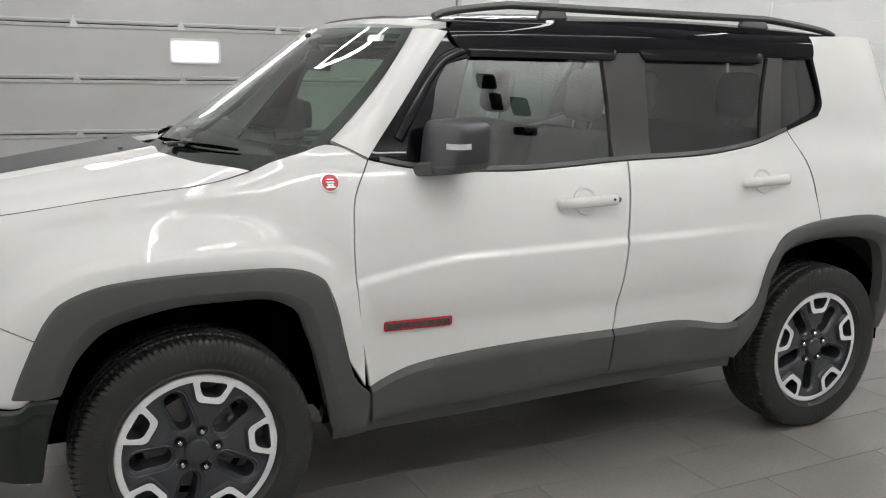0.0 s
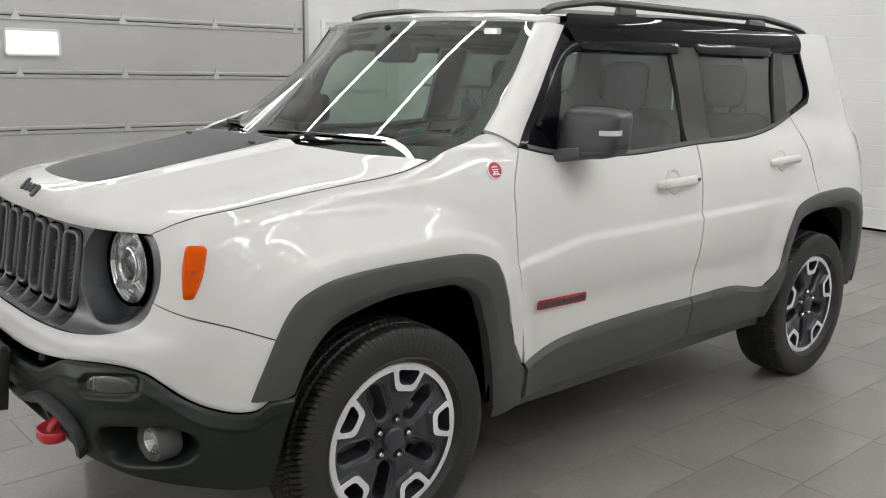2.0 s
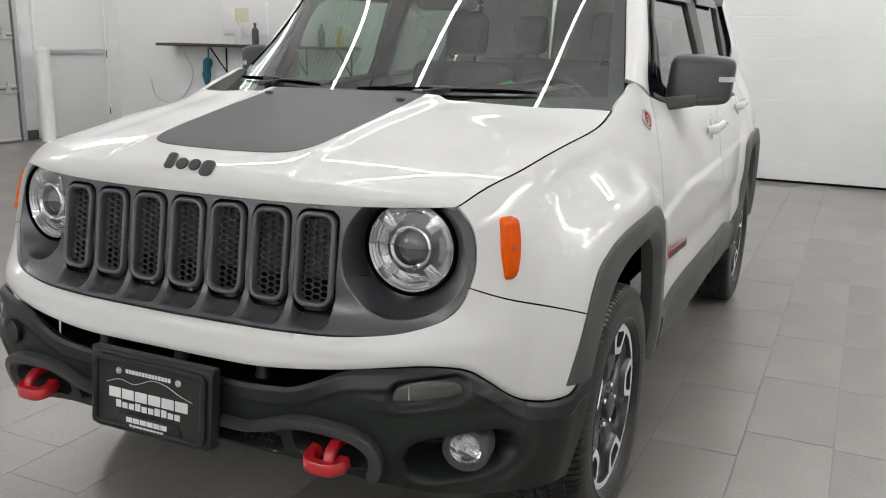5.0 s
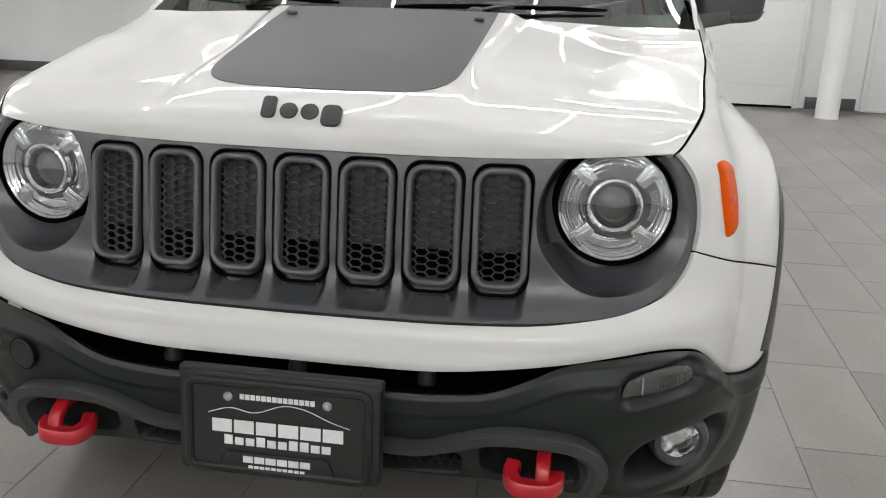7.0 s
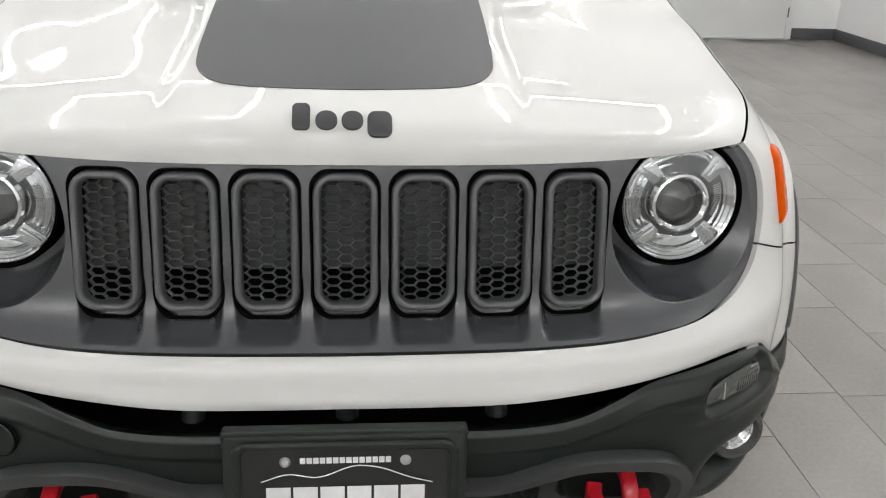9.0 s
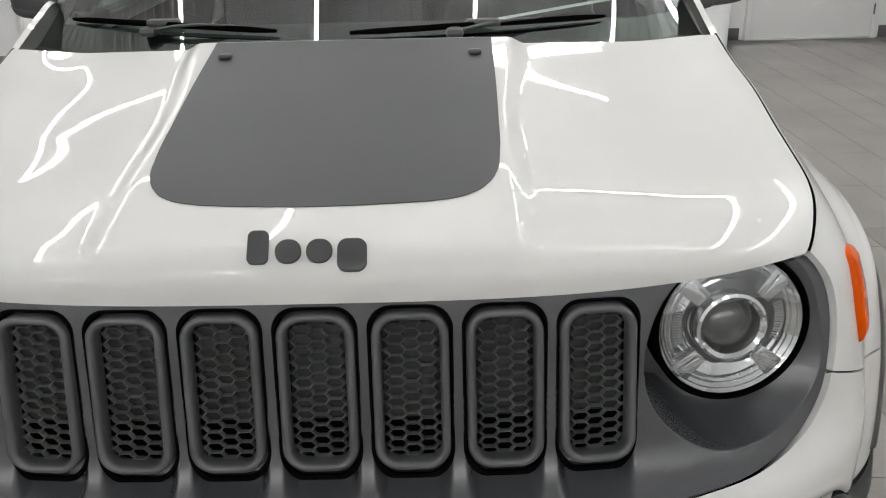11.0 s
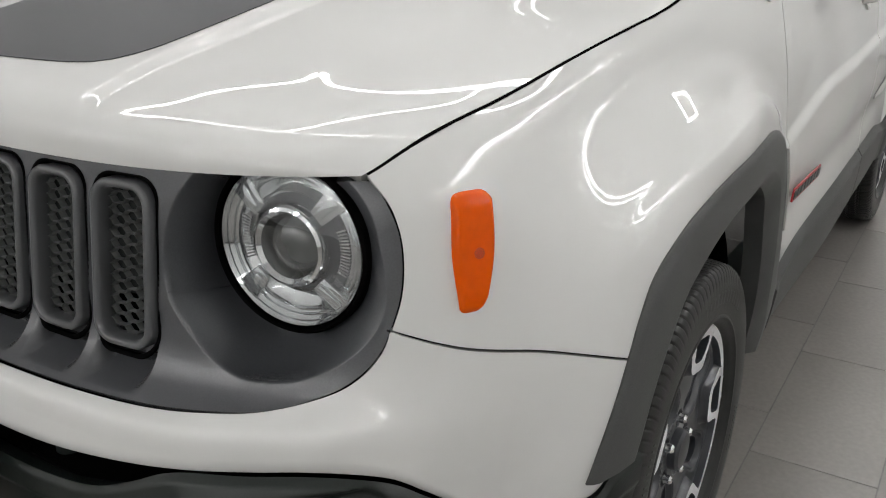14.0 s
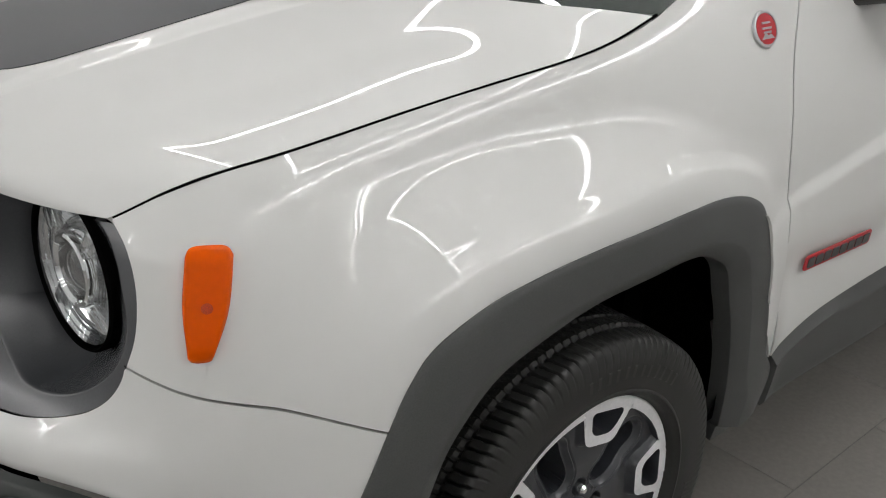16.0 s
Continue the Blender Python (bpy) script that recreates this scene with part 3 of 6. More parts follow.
def clad_out(uz, thick):
    t = np.linspace(0, 1, uz.shape[1])[None, :] * np.ones(uz.shape[:1])[:, None]
    return thick * np.minimum(1, np.minimum((1 - t) * 9 + .02, t * 14 + .6))
for g in (clf, clr):
    g[:, -1, 1] += .004
    both("door_cladding", shell_grid(g, clad_out(g, .016)), PLASTIC, car, "dark grey grained door cladding", depth=.02)
rk = coons([(1.165, .30), (1.165, .34)], [(1.81, .33), (1.81, .385)], [(1.165, .285), (1.4, .31), (1.81, .33)], [(1.165, .335), (1.25, .358), (1.40, .376), (1.568, .395), (1.70, .386), (1.81, .378)], 40, 8)
both("rocker", shell_grid(rk, -.02), PLASTIC, car, "dark plastic rocker panel", depth=.15)
# near-black inner shell, added to close the panel gaps and block light there
def inner_strip(name, uz):
    both(name, shell_grid(uz, -.030), VOID, car, "", depth=0)
inner_strip("inner_panel", coons(*[[(a, b) for a, b in c] for c in ([(1.15, .36), (1.16, .7), (1.10, .92), (1.10, 1.12)], [(1.80, .36), (1.80, .6), (1.90, .95), (1.90, 1.19)], [(1.15, .36), (1.5, .38), (1.80, .36)], [(1.10, 1.12), (1.4, 1.12), (1.604, 1.13), (1.80, 1.15), (1.90, 1.19)])], 30, 20))

# wheel-arch flares: a rounded band that stands proud of the fenders
def flare(name, curve, inner_curve, k=70, extra=.017):
    o, i = run(curve, k), run(inner_curve, k)
    cols = []
    for w, off in ((0, -.006), (0, extra * .45), (.05, extra * .85), (.12, extra), (.40, extra * 1.06), (.66, extra * 1.1), (.70, extra * 1.02), (.94, extra - .015), (1.0, extra - .021), (1.0, -.05)):
        cols.append(shell_grid(o * (1 - w) + i * w, off))
    g = np.stack(cols, 1)
    return both(name, g, PLASTIC, car, "dark grey grained plastic wheel arch flare", depth=0)
ARCH_FI = [(.740, .592), (.778, .70), (.83, .766), (.89, .792), (.95, .808), (1.03, .812), (1.084, .803), (1.112, .768), (1.13, .68), (1.147, .53), (1.163, .35)]
ARCH_FO = [(.6625, .592), (.675, .645), (.690, .700), (.7065, .757), (.7235, .805), (.746, .845), (.787, .876), (.815, .888), (.857, .8965), (.94, .9035), (1.0105, .9045), (1.06, .9025), (1.10, .8955), (1.127, .880), (1.144, .859), (1.160, .795), (1.1675, .735), (1.1765, .630), (1.197, .492), (1.2072, .468), (1.2095, .348)]
ARCH_RI = [(1.81, .38), (1.845, .50), (1.862, .70), (1.896, .80), (1.965, .832), (2.04, .832), (2.112, .825), (2.19, .79), (2.23, .68), (2.238, .55), (2.235, .40)]
ARCH_RO = [(1.797, .40), (1.803, .52), (1.836, .61), (1.86, .785), (1.898, .876), (1.96, .908), (2.05, .916), (2.12, .916), (2.21, .90), (2.28, .86), (2.303, .74), (2.292, .60), (2.25, .44)]
flare("wheel_arch_flare", ARCH_FO, ARCH_FI, 150, .008)
flare("wheel_arch_flare", ARCH_RO, ARCH_RI)
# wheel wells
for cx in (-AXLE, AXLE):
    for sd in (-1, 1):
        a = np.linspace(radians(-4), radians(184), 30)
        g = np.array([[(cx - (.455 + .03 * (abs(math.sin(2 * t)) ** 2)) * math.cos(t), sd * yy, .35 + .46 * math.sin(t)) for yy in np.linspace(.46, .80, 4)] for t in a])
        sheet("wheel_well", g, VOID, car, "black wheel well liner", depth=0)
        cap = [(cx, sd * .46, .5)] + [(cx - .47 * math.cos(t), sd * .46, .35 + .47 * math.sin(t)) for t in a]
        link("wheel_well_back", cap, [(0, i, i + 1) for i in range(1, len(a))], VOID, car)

# near-black strips along the panel gaps that stand in for their shade
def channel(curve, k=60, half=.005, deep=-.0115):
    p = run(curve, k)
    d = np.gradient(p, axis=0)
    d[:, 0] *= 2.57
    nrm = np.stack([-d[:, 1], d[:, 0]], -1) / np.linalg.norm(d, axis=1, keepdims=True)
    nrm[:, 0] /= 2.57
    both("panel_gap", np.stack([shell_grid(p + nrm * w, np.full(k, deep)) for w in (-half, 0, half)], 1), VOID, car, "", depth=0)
channel([(1.2065, .50)] + DOOR_F[2:])
channel(B_CUT[1:])
# this strip lies just proud of the panels, a drawn dark line
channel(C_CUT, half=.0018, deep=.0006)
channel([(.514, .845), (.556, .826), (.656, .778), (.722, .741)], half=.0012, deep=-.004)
# hood
S_K = (0, .03, .05, .075, .10, .14, .27, .5, 1.0)
HC = list(zip(S_K, (-2.026, -2.027, -2.021, -2.007, -1.986, -1.946, -1.849, -1.678, -1.305)))
HCZ = list(zip(S_K, (1.006, 1.033, 1.0505, 1.0665, 1.0778, 1.0905, 1.1135, 1.1455, 1.210)))
HE = list(zip(S_K, (-1.920, -1.916, -1.910, -1.897, -1.880, -1.852, -1.735, -1.530, -1.085)))
def hood_point(s, v):
    s, v = np.broadcast_arrays(np.asarray(s, float), np.asarray(v, float))
    xc, zc, xe = smooth(HC, s), smooth(HCZ, s), smooth(HE, s)
    ze = smooth(SEAM, xe)
    ye = np.interp(xe, HOOD_EX, HOOD_EY) - .0048
    a = np.abs(v)
    px = 3.4 - .8 * ease(.1, .6, s)
    x = xc + (xe - xc) * a ** px
    pz = 2.6
    z = zc + (ze - zc) * a ** pz
    y = a * ye
    half = .262 + .035 * ease(.5, 1, s)
    fade = .35 * ease(.04, .10, s) + .65 * ease(.08, .50, s)
    z = z - .013 * ease(half - .006, half + .030, y) * fade * (1 - ease(.70, 1.0, a))
    return np.stack([x, np.sign(v) * y * -1, z], -1)
ex = np.linspace(-1.922, -1.08, 90)
eg = [body(u_at(x, float(smooth(SEAM, x))), float(smooth(SEAM, x))) for x in ex]
HOOD_EX, HOOD_EY = ex, np.array([-p[1] for p in eg])
# near-black strip for the shade in the shut line between hood and fender
gx = np.linspace(-1.915, -1.075, 80)
ge = np.array([body(u_at(x, float(smooth(SEAM, x))), float(smooth(SEAM, x))) for x in gx])
both("hood_gap", np.stack([ge + [0, .0002, -.0022], ge + [0, .0070, -.0002]], 1), VOID, car, "", depth=0)
sv = np.concatenate([np.linspace(0, .15, 40), np.linspace(.155, 1, 110)])
vv = np.linspace(-1, 1, 261)
sheet("hood", hood_point(sv[:, None], vv[None, :]), PAINT, car, "gloss white hood with a raised centre", depth=.02, flip=True, smooth=50)
# decal on the hood
def decal_grid():
    k, m = 44, 41
    s0 = .172
    out = np.zeros((k, m, 3))
    for i, s in enumerate(s0 + (.992 - s0) * np.linspace(0, 1, k) ** 1.5):
        ye = float(np.interp(float(smooth(HE, s)), HOOD_EX, HOOD_EY))
        w = float(spline([(s0, .150), (s0 + .008, .178), (s0 + .025, .205), (s0 + .055, .225), (s0 + .10, .239), (.36, .248), (.5, .253), (.7, .258), (1.0, .262)], s))
        for j, q in enumerate(np.linspace(-1, 1, m)):
            ds = .010 * (1 - q * q) * (1 - (s - s0) / .84)
            out[i, j] = hood_point(s - ds, q * w / ye) + [0, 0, .0016]
    return out
sheet("hood_decal", decal_grid(), MATTE, car, "matte dark grey hood decal", depth=.001, flip=True)

# ---- greenhouse ----
A_OUT = xz([(-.718, 1.197), (-.627, 1.31), (-.535, 1.426), (-.452, 1.53), (-.392, 1.60)])
G_FL = [(1.283, 1.172), (1.312, 1.335), (1.331, 1.462), (1.345, 1.498), (1.372, 1.518)]
G_FT = [(1.372, 1.518), (1.43, 1.531), (1.50, 1.538), (1.586, 1.543)]
def belt_at(u, lift=.012):
    p = run(BELT, 401)
    return (u, float(np.interp(u, p[:, 0], p[:, 1])) + lift)
G_FR = [belt_at(1.582), (1.586, 1.40), (1.586, 1.543)]
G_RL = [belt_at(1.648), (1.655, 1.40), (1.660, 1.547)]
G_RR = [belt_at(1.868), (1.885, 1.40), (1.908, 1.545)]
G_QL = [belt_at(1.915), (1.925, 1.40), (1.938, 1.546)]
G_QR = [(1.995, 1.335), (2.018, 1.38), (2.012, 1.47), (2.000, 1.548)]
front_glass = coons(G_FL, G_FR, [belt_at(u) for u in (1.283, 1.36, 1.45, 1.52, 1.582)], G_FT, 30, 20, 0)
rear_glass = coons(G_RL, G_RR, [belt_at(u) for u in (1.648, 1.72, 1.80, 1.868)], [(1.660, 1.547), (1.78, 1.548), (1.908, 1.545)], 24, 20, 0)
quarter_glass = coons(G_QL, G_QR, [belt_at(1.915), (1.95, 1.295), (1.995, 1.335)], [(1.938, 1.546), (1.97, 1.548), (2.000, 1.548)], 14, 18, 0)
for g, mt, nm, lb in ((front_glass, LIGHTTINT, "front_door_glass", "lightly tinted door glass"), (rear_glass, TINT, "rear_door_glass", "dark privacy door glass"), (quarter_glass, TINT, "quarter_glass", "dark privacy quarter glass")):
    pane = shell_grid(g, -.010)
    pane[..., 1] += smooth(WIDTH, g[..., 1]) - (.797 - .3127 * (g[..., 1] - 1.21))
    both(nm, pane, mt, car, lb, depth=0)
def frame_strip(name, left, right, bottom, top, n, m, mat=GLOSS, out=0.0, label="", depth=.022, gap=0.0):
    g = coons(left, right, bottom, top, n, m, gap)
    return both(name, shell_grid(g, out), mat, car, label, depth=depth)
lowb = [(1.2235, 1.199), (1.25, 1.186), (1.283, 1.172)]
frame_strip("window_frame", A_OUT, G_FL, lowb, [A_OUT[-1], (1.362, 1.56), (1.372, 1.518)], 14, 30, out=.004, label="gloss black front window frame")
bstrip = lambda a, b: [belt_at(u, 0) for u in np.linspace(a, b, 5)]
frame_strip("belt_trim", [belt_at(1.235, .002), belt_at(1.235, .016)], [belt_at(1.926, .002), belt_at(1.926, .016)], [belt_at(u, .002) for u in np.linspace(1.235, 1.926, 25)], [belt_at(u, .016) for u in np.linspace(1.235, 1.926, 25)], 60, 3, PLASTIC, .006, "black window belt trim")
PILLAR = material("satin_black_pillar", (.035, .034, .031), rough=.42, stain=.06, stain_scale=4)
frame_strip("b_pillar", G_FR, G_RL, bstrip(1.582, 1.648), [(1.586, 1.543), (1.62, 1.545), (1.660, 1.547)], 8, 16, PILLAR, .002, "satin black B pillar")
frame_strip("c_pillar", G_RR, G_QL, bstrip(1.868, 1.915), [(1.908, 1.545), (1.92, 1.546), (1.938, 1.546)], 8, 16, PILLAR, .002, "satin black C pillar")
frame_strip("quarter_trim", G_QR, [(2.0, 1.318), (2.026, 1.36), (2.028, 1.41), (2.018, 1.55)], [(1.995, 1.335), (2.0, 1.318)], [(2.000, 1.548), (2.018, 1.55)], 4, 20, GLOSS, .003)
frame_strip("quarter_trim", [belt_at(1.915, 0), belt_at(1.915, .013)], [(2.0, 1.316), (1.995, 1.336)], [belt_at(1.915, 0), (1.96, 1.284), (2.0, 1.316)], [belt_at(1.915, .013), (1.955, 1.298), (1.995, 1.336)], 12, 3, GLOSS, .003)
top_low = [(1.368, 1.52), (1.43, 1.533), (1.586, 1.543), (1.66, 1.547), (1.78, 1.548), (1.908, 1.545), (2.018, 1.55)]
frame_strip("roof_side", [(1.368, 1.52), A_OUT[-1], (1.36, 1.645)], [(2.018, 1.55), (2.010, 1.60), (2.006, 1.645)], top_low, [(1.36, 1.645), (1.6, 1.655), (1.8, 1.655), (2.006, 1.645)], 60, 14, GLOSS, .003 + .016 * (1 - (2 * np.linspace(0, 1, 14)[None, :] * np.ones((60, 1)) - 1) ** 2), "gloss black roof side and upper door frame")
# wind deflectors over the side windows
def deflector(a, b, z0, z1):
    """A shallow shield whose ends round off and fall back to the frame."""
    k = 40
    us = np.linspace(a, b, k)
    end = np.minimum(us - a, b - us) * 2.57
    tip = np.sqrt(np.clip(end / .030, 0, 1) * (2 - np.clip(end / .030, 0, 1)))
    uz = np.array([[(u, z1 - (z1 - z0) * w * (.35 + .65 * t)) for w in (1, .97, .8, .45, .12, 0)] for u, t in zip(us, tip)])
    off = np.array([.004, .0095, .0125, .0125, .010, .004])[None, :] * (.35 + .65 * tip[:, None])
    both("wind_deflector", shell_grid(uz, off), SMOKE, car, "smoked acrylic wind deflector", depth=.003)
SMOKE = material("smoked_acrylic", (.006, .0065, .008), rough=.10, coat=.2, spec=.15)
deflector(1.366, 1.612, 1.517, 1.566)
deflector(1.650, 1.897, 1.521, 1.570)
def deflector_front():
    p = run([(1.262, 1.255), (1.292, 1.37), (1.322, 1.476), (1.342, 1.52), (1.366, 1.545)], 24)
    d = np.gradient(p, axis=0)
    nrm = np.stack([-d[:, 1], d[:, 0] * 2.57], -1)
    nrm /= np.linalg.norm(nrm, axis=1, keepdims=True)
    nrm[:, 0] /= 2.57
    rows = [shell_grid(p + nrm * w, np.full(24, o)) for w, o in ((.013, .005), (.010, .009), (-.004, .012), (-.016, .010), (-.020, .005))]
    both("wind_deflector", np.stack(rows[::-1], 1), SMOKE, car, "smoked acrylic wind deflector", depth=.004)
deflector_front()
# windscreen
ws = screen(np.linspace(-.06, 1, 42)[:, None], np.linspace(-1, 1, 81)[None, :])
glass = sheet("windscreen", ws, GLASS, car, "clear windscreen with a black printed border", depth=0, flip=True)
glass.visible_shadow = False
def border(s0, s1, v0, v1, n=30, m=40):
    g = screen(np.linspace(s0, s1, n)[:, None], np.linspace(v0, v1, m)[None, :])
    g = g + np.array([.0012, 0, -.0010])
    sheet("windscreen_border", g, FRIT, car, "", depth=0)
FRIT = material("black_printed_border", (.008, .008, .009), rough=.25, grain=.1, grain_scale=300)
border(-.06, .045, -1, 1, 8, 80)
border(.955, 1, -1, 1, 4, 80)
border(.045, .955, -1, -.945, 40, 4)
border(.045, .955, .945, 1, 40, 4)
border(.80, .955, -.10, .10, 6, 6)
# A pillar skin
ai = np.linspace(0, 1, 40)
outer = shell_grid(run(A_OUT, 40), .002)
inner_e = screen(.163 + (.985 - .163) * ai, 1.0)
def pillar_grid():
    cols = []
    for w in np.linspace(0, 1, 14):
        p = inner_e * (1 - w) + outer * w
        bulge = .020 * (1 - (2 * w - 1) ** 2)
        cols.append(p + np.array([-.62, -.70, .34]) * bulge)
    return np.stack(cols, 1)
pg = pillar_grid()
both("a_pillar", pg[:, ::-1], PAINT, car, "gloss white windscreen pillar", depth=.012)
both("panel_joint", np.stack([pg[0] + [-.002, -.001, .0008], pg[0] + [.0015, .001, .0022]], 1), VOID, car, "", depth=0)
both("windscreen_seal", np.stack([inner_e + [.0, -.003, .004], inner_e + [.01, .012, -.0005]], 1), VOID, car, "", depth=0)
# roof
def roof_point(f, v):
    f, v = np.broadcast_arrays(np.asarray(f, float), np.asarray(v, float))
    a = np.abs(v)
    fr = screen(1.0, v)
    xr = 1.90 - .16 * a ** 4
    x = fr[..., 0] + (xr - fr[..., 0]) * f
    ye = spline([(0, .625), (.05, .645), (.2, .658), (.8, .652), (1, .60)], f)
    zc = spline([(0, 1.632), (.04, 1.652), (.15, 1.682), (.4, 1.70), (.75, 1.69), (1, 1.655)], f)
    ze = spline([(0, 1.612), (.05, 1.632), (.2, 1.648), (.8, 1.650), (1, 1.63)], f)
    return np.stack([x, -v * ye, zc + (ze - zc) * a ** 3], -1)
fr = np.concatenate([np.linspace(0.004, .05, 10)])
sheet("roof_header", roof_point(fr[:, None], np.linspace(-1, 1, 60)[None, :]), PAINT, car, "gloss white roof leading edge", depth=.02, flip=True)
sheet("roof_panel", roof_point(np.linspace(.052, 1, 40)[:, None], np.linspace(-1, 1, 60)[None, :]), GLOSS, car, "gloss black roof panel", depth=.02, flip=True)
# headliner underneath
sheet("headliner", roof_point(np.linspace(.01, .95, 12)[:, None], np.linspace(-.95, .95, 12)[None, :]) + [0, 0, -.05], HEADLINER, car, "light grey headliner", depth=0)
# roof rails
for sd in (-1, 1):
    xs = np.linspace(-.40, 1.54, 60)
    rz = 1.652 + .052 * np.clip((xs + .40) / .30, 0, 1) ** .6 * np.clip((1.54 - xs) / .40, 0, 1) ** .6
    rail = tube("roof_rail", [(x, sd * (.575 - .01 * math.sin(x)), z) for x, z in zip(xs, rz)], .0165 + .003 * np.sin(np.linspace(0, math.pi, 60)), PLASTIC, car, "black roof rail", 10, flat=.8)
    for fx, w in ((.08, .10), (1.06, .13)):
        bm = bmesh.new()
        bmesh.ops.create_cube(bm, size=1)
        for v in bm.verts:
            v.co = Vector((fx + v.co.x * w * (1.0 if v.co.z > 0 else 1.35), sd * .574 + v.co.y * (.022 if v.co.z > 0 else .034), 1.672 + v.co.z * .044))
        bmesh.ops.bevel(bm, geom=bm.edges[:], offset=.007, segments=3, profile=.5, affect="EDGES")
        part("rail_foot", bm, PLASTIC, rail, "", 40)
# cowl under the wipers
hr = hood_point(1.0, np.linspace(-1, 1, 60))
lo = screen(-.055, np.linspace(-1, 1, 60))
cw = np.stack([hr + [.012, 0, -.03], hr + [.05, 0, -.035], lo * .6 + (hr + [.02, 0, -.03]) * .4, lo + [0, 0, -.002]], 0)
sheet("cowl", cw, BUMPER, car, "black plastic cowl under the wipers", depth=0)
# wipers: arm and blade lie along the foot of the screen
def wiper(v0, s0, v1, s1, vb0, vb1):
    def pt(s, v, lift):
        return screen(s, v) + np.array([-.55, 0, .83]) * lift
    arm = tube("wiper", [pt(s0 + (s1 - s0) * t, v0 + (v1 - v0) * t, .014 + .010 * math.sin(math.pi * t)) for t in np.linspace(0, 1, 14)], np.linspace(.0065, .0032, 14), PLASTIC, car, "black windscreen wiper", 8, flat=.6)
    tube("blade", [pt(s1 - .012 + .006 * math.sin(math.pi * t), vb0 + (vb1 - vb0) * t, .010 + .004 * math.sin(math.pi * t)) for t in np.linspace(0, 1, 20)], np.interp(np.linspace(0, 1, 20), [0, .1, .9, 1], [.0025, .0045, .0045, .0025]), VOID, arm, "", 6, flat=1.5)
    cap = pt(s0, v0, .012)
    bevel_box("pivot", (.040, .036, .020), PLASTIC, arm, "", tuple(cap), .010)
    mid = pt(s1, (vb0 + vb1) / 2, .014)
    bevel_box("blade_clip", (.024, .07, .016), PLASTIC, arm, "", tuple(mid), .006)
wiper(.26, .035, .52, .062, -.02, .70)
wiper(-.60, .035, -.34, .070, -.90, -.22)
# inspection sticker
plate("windscreen_sticker", rounded(.06, .03, .003, 2), .0008, WHITEINK, frame_on(screen(.91, .80) + [-.002, 0, .002], (-.5, -.45, .7)), car, "small pale sticker in the corner of the screen")

# ---- cabin ----
bevel_box("dashboard", (.42, 1.34, .20), CABIN, car, "dark moulded dashboard", (-.80, 0, 1.06), .06, 4, (0, 12, 0))
bevel_box("instrument_hood", (.20, .36, .10), CABIN, car, "", (-.68, -.36, 1.16), .04, 4, (0, 10, 0))
bevel_box("cabin_floor", (2.6, 1.36, .06), VOID, car, "", (.6, 0, .52), 0)
bevel_box("firewall", (.06, 1.4, .60), VOID, car, "", (-.98, 0, .84), 0)
st = lathe("steering_wheel", [(.185 + .014 * math.cos(w), .014 * math.sin(w)) for w in np.linspace(0, 2 * math.pi, 10, endpoint=False)], CABIN, car, "black steering wheel", 40, "x")
st.matrix_basis = pose(-.46, -.36, 1.07, 0, -24, 0)
bevel_box("wheel_hub", (.05, .15, .12), CABIN, st, "", (-.03, 0, 0), .02)
for a in (0, 180, 270):
    bevel_box("wheel_spoke", (.02, .13, .03), CABIN, st, "", (-.015, .10 * math.cos(radians(a)), .10 * math.sin(radians(a))), .006, 2, (a, 0, 0))
def seat(x, y, width, rear=False):
    s = bevel_box("seat", (.52, width, .17), CLOTH, car, "dark cloth seat with headrest", (x, y, .76), .06, 4)
    bevel_box("seat_back", (.15, width, .60), CLOTH, s, "", (x + .30, y, .96), .06, 4, (0, 14, 0))
    n = 1 if width < .7 else 2
    for q in range(n):
        yy = y + (0 if n == 1 else (-.34 if q == 0 else .34))
        tube("headrest_post", [(x + .365, yy - .05, 1.20), (x + .39, yy - .05, 1.34)], .006, CHROME, s, "", 6)
        tube("headrest_post", [(x + .365, yy + .05, 1.20), (x + .39, yy + .05, 1.34)], .006, CHROME, s, "", 6)
        bevel_box("headrest", (.10, .21, .21), CLOTH, s, "", (x + .395, yy, 1.385), .05, 4, (0, 8, 0))
seat(.0, -.36, .52)
seat(.0, .36, .52)
seat(.84, 0, 1.26)
mir = plate("cabin_mirror", rounded(.24, .075, .03, 5), .03, CABIN, frame_on((-.60, 0, 1.50), (-1, 0, .1)), car, "black cabin rear-view mirror", .01)
tube("mirror_stalk", [(-.60, 0, 1.52), (-.66, 0, 1.60)], .012, CABIN, mir, "", 8)
plate("cabin_paper", [(-.16, -.06), (.16, -.06), (.16, .06), (-.16, .06)], .001, WHITEINK, pose(-.87, -.42, 1.200, 4, 10, 80), car, "sheet of white paper on the dashboard")
plate("green_tag", rounded(.05, .03, .004, 2), .001, material("green_card", (.05, .50, .08), rough=.5, grain=.05), pose(-.75, -.30, 1.215, 30, 20, 80), car, "small green card on the dashboard")
bevel_box("rear_parcel", (.5, 1.2, .05), CABIN, car, "", (1.55, 0, 1.0), .01)
# ---- front end ----
EDGE = [(0, .738), (.12, .739), (.24, .741), (.36, .747), (.42, .7545), (.456, .766), (.478, .778), (.495, .795), (.509, .820), (.517, .846)]
BLACK_TOP = [(0, .650), (.10, .650), (.19, .652), (.28, .664), (.34, .674), (.404, .685), (.445, .688), (.476, .684), (.508, .672), (.535, .645), (.556, .620), (.584, .590), (.61, .570), (.64, .559), (.672, .566), (.70, .60)]
